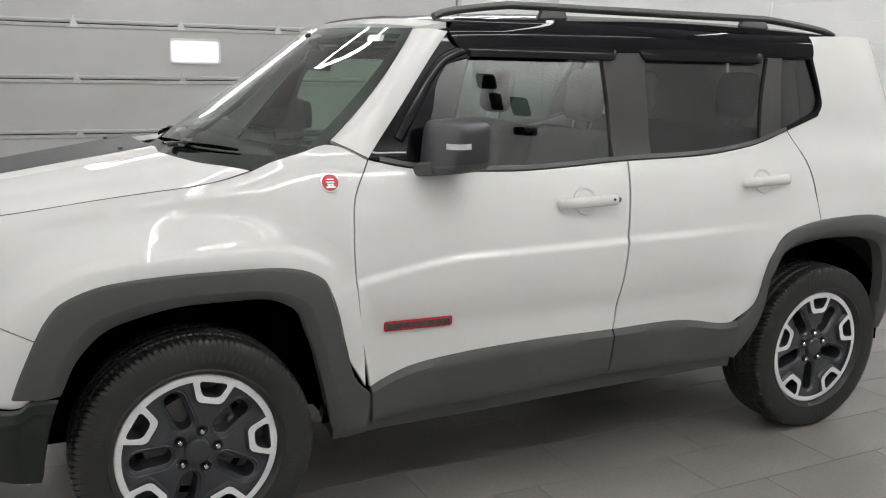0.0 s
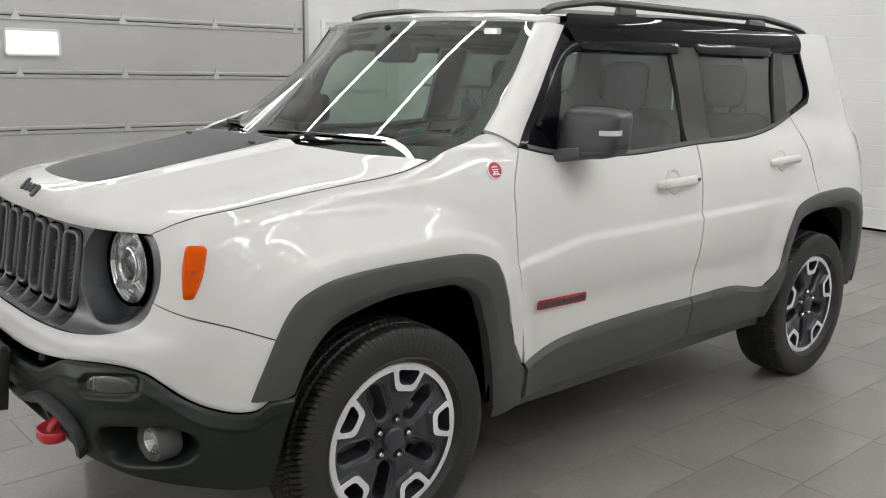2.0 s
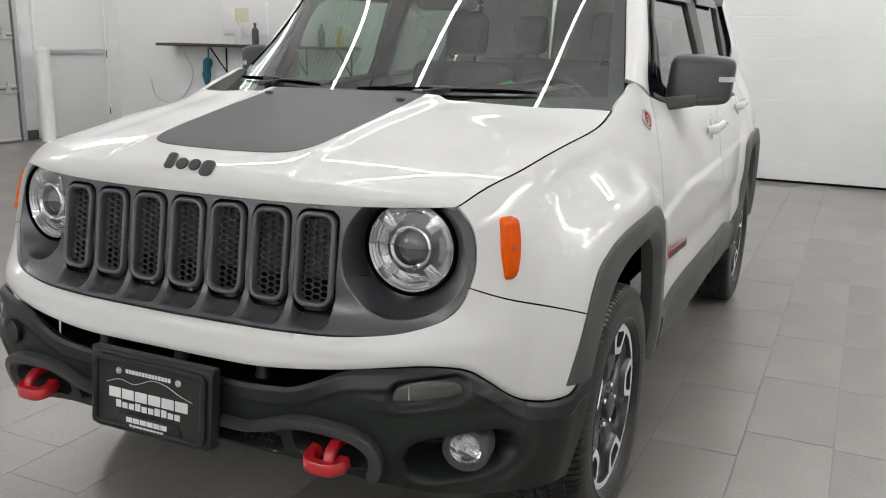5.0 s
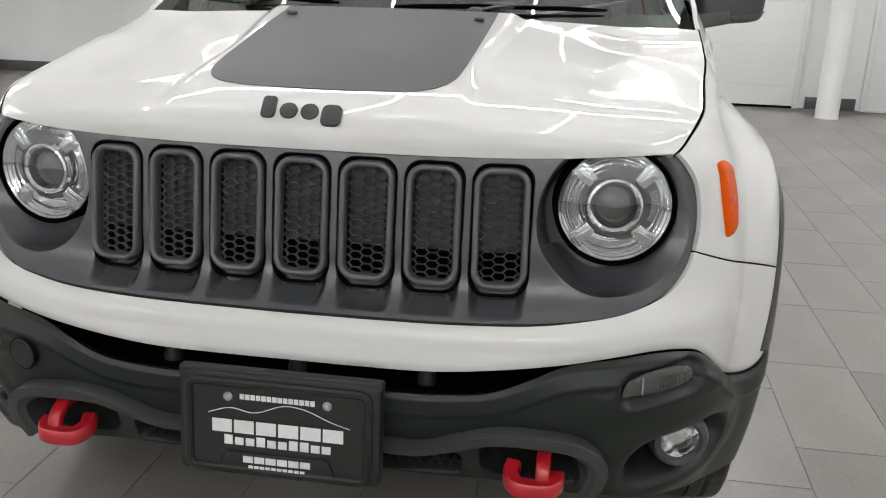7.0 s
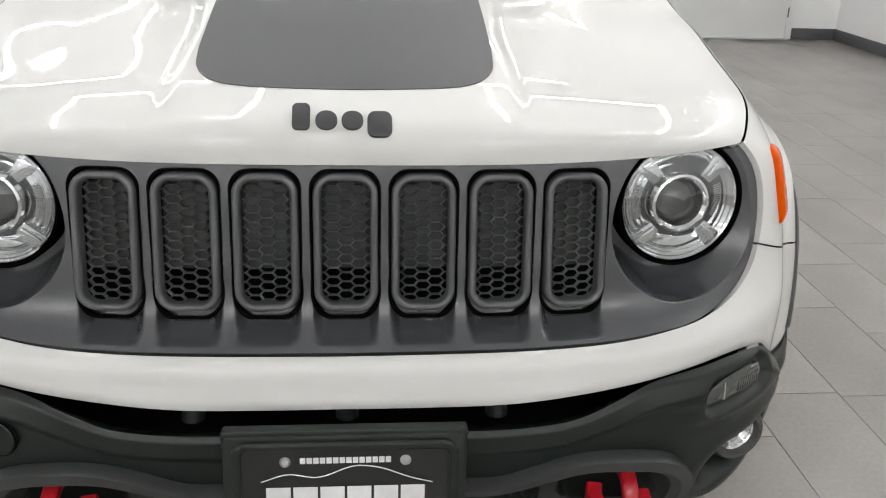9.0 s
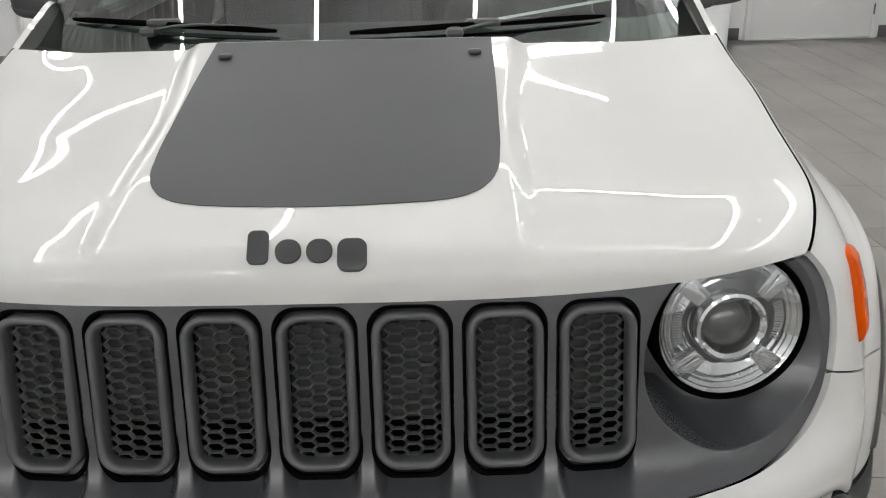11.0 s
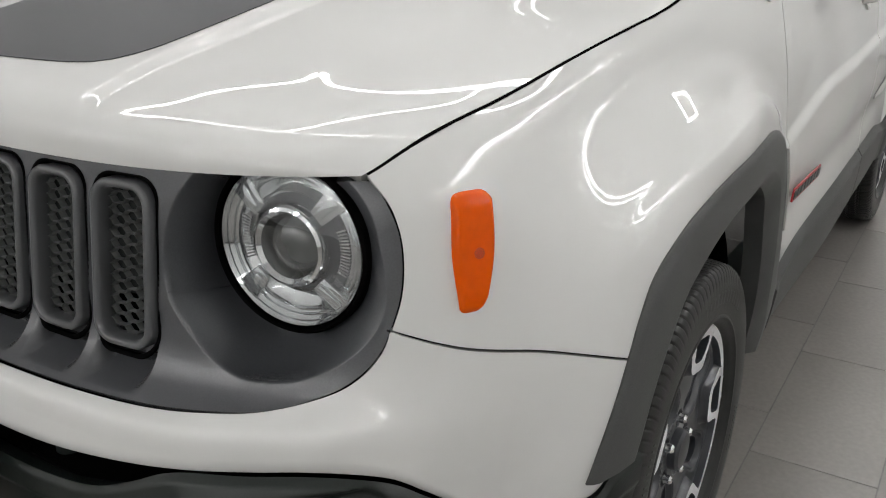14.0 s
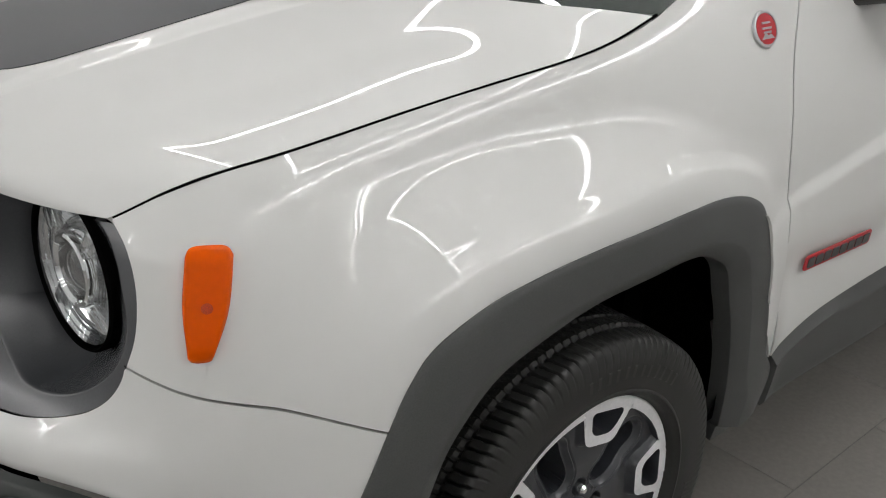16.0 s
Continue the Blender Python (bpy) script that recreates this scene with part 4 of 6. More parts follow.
fa_top = np.vstack([run(EDGE, 60), run([(.517, .846), (.556, .826), (.656, .778), (.72, .742)], 30)[1:]])
fas = coons([(0, .650), (0, .738)], [(.70, .60), (.71, .67), (.72, .742)], BLACK_TOP, fa_top, 300, 80, .0015)
# one piece across the nose
def across(uz, out=0.0):
    """Both halves of a nose panel as one grid, from the far side to the driver's side."""
    g = shell_grid(uz, out)
    return np.concatenate([mirror(g)[::-1], g[1:]], 0)
def zero_edge(uz):
    uz = uz.copy()
    uz[0, :, 0] = 0
    return uz
fas = zero_edge(fas)
def fascia_out(uz):
    """A flange that leans back towards the grille panel, and a soft roll at the foot."""
    u, z = uz[..., 0], uz[..., 1]
    e = run(EDGE, 1000)
    du, dz = (u[..., None] - e[None, None, ::2, 0]) * 1.75, z[..., None] - e[None, None, ::2, 1]
    away = np.sqrt(du ** 2 + dz ** 2).min(-1)
    b = run(BLACK_TOP, 300)
    foot = z - np.interp(u, b[:, 0], b[:, 1])
    return -.012 * np.clip(1 - away / .046, 0, 1) ** 2 * (1 - ease(.28, .46, u)) - .006 * np.clip(1 - foot / .018, 0, 1) ** 2
sheet("front_fascia", across(fas, fascia_out(fas)), PAINT, car, "gloss white front bumper fascia", depth=.02)

# grille panel with slots and lamp bowls
LAMP_Y, LAMP_Z, SLOT_PITCH, SLOT_Z, SLOT_H, SLOT_W = .548, .918, .1188, .888, .212, .097
gp = zero_edge(coons([(0, .740), (0, 1.016)], PANEL_EDGE[:-1] + [(.520, 1.012)], EDGE, [(0, 1.016), (.3, 1.016), (.520, 1.012)], 520, 190, .0012))
def box_dist(y, z, cy, cz, w, h, r):
    qx, qz = np.abs(y - cy) - w / 2 + r, np.abs(z - cz) - h / 2 + r
    return np.hypot(np.maximum(qx, 0), np.maximum(qz, 0)) + np.minimum(np.maximum(qx, qz), 0) - r
def panel_out(uz):
    p = body(uz[..., 0], uz[..., 1])
    y, z = -p[..., 1], p[..., 2]
    out = -.010 + 0 * y
    out = out + .001 * (1 - ease(0, .022, z - np.interp(uz[..., 0], run(EDGE, 200)[:, 0], run(EDGE, 200)[:, 1])))
    for k in range(4):
        cy = k * SLOT_PITCH
        d = box_dist(y, z, cy, SLOT_Z, SLOT_W + .008, SLOT_H + .008, .031)
        out = out - .034 * (1 - ease(-.003, .0005, d))
        foot = SLOT_Z - SLOT_H / 2 - .005
        ramp = np.clip((z - .748) / (foot - .748), 0, 1) ** 1.2
        out = out - .026 * ramp * (1 - ease(SLOT_W / 2 - .015, SLOT_W / 2 + .004, np.abs(y - cy))) * (z < foot + .02) * ease(0, .0005, d)
    r = np.hypot(y - LAMP_Y, z - LAMP_Z)
    turn = np.arctan2(LAMP_Z - z, y - LAMP_Y)
    rim = .1285 + .012 * ease(-.3, 1.0, np.sin(turn)) + .016 * ease(0, 1, np.cos(turn)) * ease(-.2, .6, np.sin(turn))
    deep = np.clip(-1.912 - p[..., 0], .03, .13)
    q = np.clip((r - .104) / (rim - .104), 0, 1)
    out = np.where(r < .2, out + (-deep - out) * (1 - q ** 1.9) ** 1.15, out)
    return out
sheet("grille_panel", across(gp, panel_out(gp)), PANEL, car, "satin dark grey grille panel", depth=.012, smooth=72)

def nose_frame(y, z, back=0.0):
    """A pose on the nose at that y and height that looks ahead; its x runs to the driver's side."""
    u = 0.0
    lo_, hi_ = 0.0, 1.0
    for _ in range(30):
        u = (lo_ + hi_) / 2
        if -body(u, z)[1] < abs(y):
            lo_ = u
        else:
            hi_ = u
    m = shell_frame(u, z, -back, 1 if y >= 0 else -1)
    return m
def hex_mesh(w, h, r, cell):
    """A honeycomb web of flat-topped cells trimmed to a rounded slot."""
    bm = bmesh.new()
    tall = cell * .54
    lim = lambda v, e: max(-e, min(e, v))
    for i in range(-4, 5):
        for j in range(-12, 13):
            cx, cz = i * cell * .75, (j + .5 * (i % 2)) * tall
            if abs(cx) > w / 2 + cell * .3 or abs(cz) > h / 2 + tall * .3:
                continue
            ring = []
            for k, dep in ((1.0, 0.0), (.93, .0012), (.90, -.008)):
                ring.append([bm.verts.new((lim(cx + k * cell / 2 * math.cos(radians(60 * q)), w / 2), lim(cz + k * tall / 1.732 * math.sin(radians(60 * q)), h / 2), dep)) for q in range(6)])
            for a, b in ((0, 1), (1, 2)):
                for q in range(6):
                    bm.faces.new((ring[a][q], ring[a][(q + 1) % 6], ring[b][(q + 1) % 6], ring[b][q]))
    bmesh.ops.dissolve_degenerate(bm, dist=1e-6, edges=bm.edges[:])
    me = bpy.data.meshes.new("honeycomb")
    bmesh.ops.recalc_face_normals(bm, faces=bm.faces[:])
    bm.to_mesh(me)
    bm.free()
    me.materials.append(MESHMAT)
    return me
MESHDARK = material("black_lower_mesh", (.020, .021, .021), rough=.45, grain=.1)
MESHMAT = material("black_honeycomb_plastic", (.150, .158, .154), rough=.36, grain=.1)
honey = hex_mesh(SLOT_W - .020, SLOT_H - .020, .03, .0265)
for k in range(-3, 4):
    y = k * SLOT_PITCH
    m = nose_frame(y, SLOT_Z, 0.0)
    if k == 0:
        m = shell_frame(0.0005, SLOT_Z, 0, 1)
    ring = [(a, b, 0) for a, b in rounded(SLOT_W - .0115, SLOT_H - .0115, .026, 8)]
    bz = sweep("grille_slot", [m @ Vector((a, b, -.006)) for a, b, _ in ring], [(-.006, -.016), (.006, -.016), (.006, .002), (.0042, .006), (.0, .0075), (-.0035, .006), (-.006, .001)], BEZEL, car, "satin grey oval slot surround", up=tuple(m.to_3x3() @ Vector((0, 0, 1))), closed=True, smooth=60)
    def on_nose(a, b, out):
        yy, zz = y + a, SLOT_Z + b
        p = shell_grid(np.array([[u_of_y(abs(yy), zz), zz]]), out)[0]
        return (p[0], p[1] if yy >= 0 else -p[1], p[2])
    rings = [[on_nose(a, b, out) for a, b in rounded(SLOT_W + grow, SLOT_H + grow, .030, 7)] for grow, out in ((.0115, -.0115), (.0105, -.0088), (.0035, -.0095), (.002, -.020))]
    loop = np.array(rings).transpose(1, 0, 2)
    # near-black ring over the slot edge, in place of a shaded gap
    sheet("slot_gap", np.concatenate([loop, loop[:1]], 0), VOID, bz, "", depth=0)
    hm = new("honeycomb", honey)
    hm.parent = bz
    hm.matrix_basis = m @ Matrix.Translation((0, 0, -.020))
    hm["label"] = "black honeycomb insert"
    # near-black plate gives the open cells their shade
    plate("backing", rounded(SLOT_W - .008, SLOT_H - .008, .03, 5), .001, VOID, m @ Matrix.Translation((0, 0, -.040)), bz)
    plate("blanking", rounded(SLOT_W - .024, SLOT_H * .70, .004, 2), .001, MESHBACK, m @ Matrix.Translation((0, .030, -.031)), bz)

# headlamps
def headlamp(sd):
    y = sd * LAMP_Y
    base = Matrix.Translation((-1.945, y, LAMP_Z)) @ pose(0, 0, 0, 0, 0, 0)
    # local frame: x to the right as seen from ahead, z towards the viewer
    nrm = Vector((-1, -sd * -.10 * -1, .04))
    m = frame_on((-1.938, y, LAMP_Z), (-1, -.10 * (-sd), .05))
    lamp = lathe("headlamp", [(.104, -.05), (.109, -.05), (.109, .006), (.106, .010), (.1035, .006), (.1035, -.05)], VOID, car, "round clear headlamp with a projector", 64, "z")
    lamp.matrix_basis = m
    lathe("reflector", [(.1035, .000), (.100, .003), (.092, -.004), (.080, -.012), (.062, -.026), (.050, -.030), (.048, -.045), (.1035, -.045)], LAMPCHROME, lamp, "faceted chrome reflector", 64, "z", 25)
    lathe("projector_ring", [(.036, -.03), (.040, .004), (.045, .009), (.049, .007), (.052, -.004), (.052, -.03)], CHROME, lamp, "chrome projector ring", 48, "z")
    lathe("projector", [(.0005, .006), (.012, .0052), (.024, .001), (.033, -.007), (.0365, -.014), (.0365, -.03), (.0005, -.03)], PROJ, lamp, "dark glass projector lens", 48, "z", 60)
    for a in (45, 135, 225, 315):
        w = radians(a)
        for nm, r0, r1, w0, w1, zt in (("light_bar", .056, .099, .0115, .0165, .004), ("bar_ridge", .060, .094, .005, .008, .009)):
            bm = bmesh.new()
            bmesh.ops.create_cube(bm, size=1)
            for v in bm.verts:
                far = v.co.x > 0
                v.co = Vector((r1 if far else r0, v.co.y * 2 * (w1 if far else w0), zt - (.004 if far else 0) if v.co.z > 0 else -.03))
            bmesh.ops.bevel(bm, geom=bm.edges[:], offset=.0025, segments=2, profile=.5, affect="EDGES")
            bm.transform(Matrix.Rotation(w, 4, "Z"))
            part(nm, bm, LAMPCLEAR, lamp, "clear prismatic light bar", 40)
    for a0 in (158, -22):
        for i in range(15):
            w = radians(a0 + i * 3.1)
            bevel_box("rib", (.013, .0020, .010), LAMPCLEAR, lamp, "", (.072 * math.cos(w), .072 * math.sin(w), -.012), 0, 1, (0, 0, math.degrees(w)))
    for rad, wd, up in ((.060, .005, -.014), (.080, .003, -.006), (.086, .004, -.004), (.093, .004, .0)):
        lathe("step_ring", [(rad, up - .006), (rad + wd * .5, up), (rad + wd, up - .005), (rad + wd, -.03), (rad, -.03)], CHROME, lamp, "", 64, "z", 20)
    ln = lathe("lens", [(.0005, .022), (.04, .020), (.075, .0145), (.095, .009), (.1045, .003)], LENS, lamp, "clear polycarbonate lens", 64, "z", 180, False)
    ln.visible_shadow = False
for sd in (-1, 1):
    headlamp(sd)

# amber side markers
mk = coons([(.570, .864), (.5695, .925), (.5765, .980)], [(.590, .866), (.603, .91), (.6145, .978)], [(.570, .864), (.572, .860), (.580, .8585), (.587, .860), (.590, .866)], [(.5765, .980), (.580, .9875), (.597, .990), (.611, .9865), (.6145, .978)], 24, 36, 0)
def pillow(uz, h):
    n, m = uz.shape[:2]
    a = np.minimum(np.arange(n), np.arange(n)[::-1])[:, None] / 4.5
    b = np.minimum(np.arange(m), np.arange(m)[::-1])[None, :] / 4.5
    return h * np.clip(np.minimum(a, b), 0, 1) ** .5
markers = both("side_marker", shell_grid(mk, pillow(mk, .011)), AMBER, car, "amber side marker lamp", depth=.008)
for k, ob in enumerate(markers):
    dot = lathe("marker_bulb", [(.0005, .0010), (.0055, .0009), (.0085, 0), (.0005, -.002)], AMBERDARK, ob, "dark bulb spot behind the lens", 20, "z")
    dot.matrix_basis = shell_frame(.589, .924, .0104, 1 if k == 0 else -1)

# lower bumper
LOW_TOP = [(0, .612), (.10, .612), (.20, .613), (.255, .622), (.30, .648), (.335, .672)] + BLACK_TOP[5:-1] + [(.690, .586), (.737, .588)]
low_bot = [(0, .435), (.15, .434), (.30, .428), (.42, .405), (.52, .372), (.62, .345), (.69, .34)]
lb = zero_edge(coons([(0, .435), (0, .612)], [(.69, .34), (.703, .42), (.722, .52), (.737, .588)], low_bot, LOW_TOP, 260, 90, .0012))
def low_out(uz):
    p = body(uz[..., 0], uz[..., 1])
    y, z = -p[..., 1], p[..., 2]
    top = np.interp(uz[..., 0], run(LOW_TOP, 300)[:, 0], run(LOW_TOP, 300)[:, 1])
    drop = top - z
    out = .006 * ease(0, .012, drop) + .019 * np.clip(drop / .038, 0, 1) * ease(.26, .40, uz[..., 0]) * (1 - .8 * ease(.58, .69, uz[..., 0])) - .003 * ease(.036, .050, drop)
    d = box_dist(y, z, .0, .468, .62, .050, .012)
    out = out - .040 * (1 - ease(-.006, .002, d))
    dh = box_dist(y, z, .438, .492, .185, .082, .030)
    out = out - .070 * (1 - ease(-.006, .002, dh))
    df_ = box_dist(y, z - (y - .69) * .10, .684, .478, .180, .112, .050)
    out = out - .105 * (1 - ease(-.020, .006, df_)) + .004 * (1 - ease(.0, .03, np.abs(df_ - .02)))
    dd = box_dist(y, z - (y - .64) * .12, .64, .636, .125, .046, .018)
    out = out - .016 * (1 - ease(-.002, .012, dd))
    shelf = ease(.0, .02, z - .585) * (1 - ease(.02, .035, z - .600)) * ease(.50, .56, y)
    return out + .004 * shelf
sheet("front_bumper", across(lb, low_out(lb)), BUMPER, car, "dark grey grained plastic front bumper", depth=.03, smooth=50)
# near-black plates that stand in for the shaded space behind the openings
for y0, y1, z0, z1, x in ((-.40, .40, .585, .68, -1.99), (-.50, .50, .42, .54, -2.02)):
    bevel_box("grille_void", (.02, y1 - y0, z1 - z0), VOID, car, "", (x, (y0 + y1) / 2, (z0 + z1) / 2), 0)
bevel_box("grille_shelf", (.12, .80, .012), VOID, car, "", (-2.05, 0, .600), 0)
for yy in (-.24, 0, .24):
    post = lathe("grille_post", [(.0005, .032), (.015, .032), (.015, -.016), (.018, -.022), (.018, -.030), (.0005, -.030)], BUMPER, car, "round dark post in the lower grille", 24, "z")
    post.location = (-2.075, yy, .636)
sweep("grille_bar", [(x, y, .640) for x, y in [(-2.075 + .05 * (yy / .45) ** 2, yy) for yy in np.linspace(-.46, .46, 20)]], [(-.01, -.004), (.01, -.004), (.01, .004), (-.01, .004)], GLOSS, car)
for sd in (-1, 1):
    bm = bmesh.new()
    for j in range(3):
        for i in range(8):
            cx, cz = .185 + i * .019 + (.0095 if j % 2 else 0), .452 + j * .016
            ringv = [[bm.verts.new((-2.085 + dep, sd * (cx + rr * math.cos(radians(60 * q))), cz + rr * .75 * math.sin(radians(60 * q)))) for q in range(6)] for rr, dep in ((.0115, 0), (.0090, -.003), (.0085, .012))]
            for a, b in ((0, 1), (1, 2)):
                for q in range(6):
                    bm.faces.new((ringv[a][q], ringv[a][(q + 1) % 6], ringv[b][(q + 1) % 6], ringv[b][q]))
    part("lower_honeycomb", bm, MESHDARK, car, "black lower grille honeycomb", 0)["kind"] = "stuff"
    # tow hook: a bent red bar
    hy = sd * .442
    bar_pts = [(-2.104, hy - sd * .036, .476), (-2.128, hy - sd * .040, .467), (-2.149, hy - sd * .029, .462), (-2.154, hy, .461), (-2.149, hy + sd * .029, .462), (-2.132, hy + sd * .040, .464), (-2.116, hy + sd * .040, .468)]
    oval = lambda a, b: [(-a * .75, -b), (a * .75, -b), (a, -b * .7), (a, b * .7), (a * .75, b), (-a * .75, b), (-a, b * .7), (-a, -b * .7)]
    hook = sweep("tow_hook", run(bar_pts, 34), oval(.0135, .0145), RED, car, "red painted tow hook", smooth=50)
    sweep("hook_leg", run([(-2.140, hy + sd * .016, .466), (-2.136, hy + sd * .016, .486), (-2.118, hy + sd * .016, .499), (-2.08, hy + sd * .016, .503), (-2.00, hy + sd * .016, .504)], 18), oval(.0125, .010), RED, hook, "", smooth=50)
    # fog lamp
    fm = frame_on((-1.965, sd * .704, .482), (-1, sd * .22, 0))
    fog = lathe("fog_lamp", [(.036, .004), (.041, .012), (.050, .010), (.056, -.002), (.058, -.05), (.036, -.05)], PLASTIC, car, "round fog lamp in a black bezel", 40, "z")
    fog.matrix_basis = fm
    lathe("fog_reflector", [(.0005, -.022), (.02, -.018), (.039, .004), (.039, -.024), (.0005, -.026)], LAMPCHROME, fog, "", 32, "z", 20)
    fl = lathe("fog_lens", [(.0005, .006), (.018, .005), (.030, .001), (.036, -.006), (.036, -.010), (.0005, -.002)], LENS, fog, "clear domed lens", 32, "z", 60)
    fl.visible_shadow = False
# position lamps let into the bumper
pl = coons([(.403, .617), (.404, .634), (.409, .646)], [(.497, .629), (.494, .643), (.484, .657)], [(.403, .617), (.45, .6165), (.48, .622), (.497, .629)], [(.409, .646), (.428, .657), (.465, .6615), (.484, .657)], 30, 14, 0)
plamps = both("position_lamp", shell_grid(pl, .012 + pillow(pl, .004)), DRL, car, "clear grey position lamp", depth=.012)
dv = np.stack([np.full(6, .424), np.linspace(.622, .652, 6)], -1)
for ob, sgn in zip(plamps, (1, -1)):
    g = np.stack([shell_grid(dv + [w, 0], np.full(6, .0175)) for w in (-.0008, .0008)], 0) * np.array([1, sgn, 1])
    sheet("lens_divider", g, SILVER, ob, "bright lens divider", depth=.002, flip=sgn < 0)
    for r in range(9):
        w = .447 + r * .0042
        h = np.stack([np.full(5, w), np.linspace(.625 + .0006 * r, .648, 5)], -1)
        sheet("lens_rib", np.stack([shell_grid(h + [a, 0], np.full(5, .0166)) for a in (-.0010, .0010)], 0) * np.array([1, sgn, 1]), DRL, ob, "", depth=.001, flip=sgn < 0)
# tow eye cover
cm = nose_frame(-.515, .606, -.0225)
lathe_cap = lathe("tow_eye_cover", [(.030, -.004), (.030, .001), (.028, .003), (.0005, .003), (.0005, -.004)], BUMPER, car, "round tow eye cover", 32, "z")
groove = lathe("cover_groove", [(.0300, .0), (.0318, .0), (.0318, .0012), (.0300, .0012)], VOID, lathe_cap, "", 40, "z")
lathe_cap.matrix_basis = cm

# smooth surround over each tow hook opening
so = [(.165, .520), (.25, .522), (.30, .540), (.35, .556), (.44, .562), (.51, .552), (.548, .520), (.552, .470), (.535, .432)]
si = [(.165, .496), (.25, .498), (.31, .512), (.36, .526), (.43, .532), (.495, .524), (.520, .502), (.522, .466), (.512, .440)]
so_uz, si_uz = run([(u_of_y(a, b), b) for a, b in so], 50), run([(u_of_y(a, b), b) for a, b in si], 50)
sg = np.stack([shell_grid(so_uz * (1 - w) + si_uz * w, o + .019 * ease(.26, .40, so_uz[:, 0]) * (o > 0)) for w, o in ((0, .004), (.01, .026), (.06, .032), (.62, .030), (.70, .024), (.97, .018), (1, -.05))], 1)
both("hook_surround", sg, SURROUND, car, "smooth dark grey tow hook surround", depth=0)

# number plate holder with a dealer plate
pm = frame_on((-2.190, 0, .545), (-1, 0, .10))
holder = plate("plate_holder", rounded(.362, .185, .012, 4), .028, BUMPER, pm @ Matrix.Translation((0, .002, -.030)), car, "black plastic number plate holder", .004)
plate("plate_shelf", rounded(.366, .018, .006, 3), .020, BUMPER, pm @ Matrix.Translation((0, .092, -.024)), holder, "", .003)
sweep("plate_frame", [pm @ Vector((a, b, .004)) for a, b in rounded(.322, .160, .016, 5)], [(-.007, -.004), (.007, -.004), (.007, .003), (.003, .006), (-.003, .006), (-.007, .003)], BUMPER, holder, "black plate frame", up=tuple(pm.to_3x3() @ Vector((0, 0, 1))), closed=True)
plate("dealer_plate", rounded(.312, .150, .012, 4), .003, PLATEMAT, pm, holder, "dark grey dealer plate with white lettering shapes")
def bar(x, y, w, h, mat=WHITEINK, z=.0036, slant=0.0):
    plate("lettering_bar", [(x - w / 2 - slant, y - h / 2), (x + w / 2 - slant, y - h / 2), (x + w / 2 + slant, y + h / 2), (x - w / 2 + slant, y + h / 2)], .0006, mat, pm @ Matrix.Translation((0, 0, z)), holder)
def bars(xs0, xs1, y, h, n, gapf=.18, z=.0036, tall=()):
    step = (xs1 - xs0) / n
    for i in range(n):
        k = 1.25 if i in tall else 1.0
        bar(xs0 + step * (i + .5), y + (k - 1) * h / 2, step * (1 - gapf), h * k, WHITEINK, z)
bars(-.068, .068, .056, .0095, 14)
bars(-.120, .120, .000, .024, 6, .10)
bars(-.098, .098, -.027, .014, 10, .2, tall=(0, 3, 6, 7))
plate("frame_tab", [(-.100, -.082), (.100, -.082), (.100, -.062), (.090, -.046), (-.090, -.046), (-.100, -.062)], .0060, BUMPER, pm @ Matrix.Translation((0, 0, .0010)), holder, "raised black tab of the plate frame", .0015)
bars(-.062, .062, -.058, .012, 6, .12, .0072)
bars(-.052, .052, -.073, .008, 10, .2, .0072)
ridge = run([(-.125, .022), (-.085, .034), (-.045, .028), (.02, .047), (.045, .044), (.10, .024), (.13, .016)], 24)
tube("ridge_line", [pm @ Vector((a, b, .004)) for a, b in ridge], .0009, SILVER, holder, "thin silver ridge line", 5)
for xx in (-.089, .089):
    sc = lathe("screw", [(.0005, .004), (.006, .003), (.0085, 0), (.0085, -.004), (.0005, -.004)], SILVER, holder, "bright plate screw", 12, "z")
    sc.matrix_basis = pm @ Matrix.Translation((xx, .054, .004))
# hood badge: four plain dark blocks
badge = None
for i, (cx, cy, w, h, r) in enumerate(((.063, .003, .026, .044, .008), (.026, -.003, .032, .031, .0145), (-.012, -.003, .032, .031, .0145), (-.052, -.009, .036, .043, .012))):
    hp = hood_point(.078, -cx / .66)
    mm = frame_on(hp + np.array([-.001, 0, .002]), (-1, 0, .95))
    sh = rounded(w, h, r, 6)
    ob = plate("hood_badge" if badge is None else "badge_block", sh, .005, BADGE, mm @ Matrix.Translation((0, cy, 0)), car if badge is None else badge, "dark grey raised badge of plain blocks" if badge is None else "", .0015)
    badge = badge or ob
# hood washer jets on the decal
for sd in (-1, 1):
    hp = hood_point(.875, sd * .225 / .75)
    j = bevel_box("washer_jet", (.016, .024, .009), PLASTIC, car, "small black washer jet", tuple(hp + [0, 0, .006]), .004, 3)

# ---- wheels ----
def fold(th):
    """Angle from the nearest slot axis; slots every 72 degrees from straight down."""
    a = (th + math.pi / 2 + math.pi / 5) % (2 * math.pi / 5) - math.pi / 5
    return a
def rim_parts(r, th):
    a = fold(th)
    x, y = r * np.cos(a), r * np.sin(a)
    slot = np.hypot(x - np.clip(x, .090, .158), y) - .0225 - .003 * (x - .088) / .068
    b = np.abs(a) - math.pi / 5
    wx, wy = r * np.cos(b), r * np.sin(b)
    def smax(p, q, k):
        return np.maximum(p, q) + k / 4 * np.maximum(1 - np.abs(p - q) / k, 0) ** 2
    win = smax(np.maximum(.1595 - wx, wx - .2035), np.abs(wy) - .0245 - (wx - .1595) * .42, .016)
    return slot, win
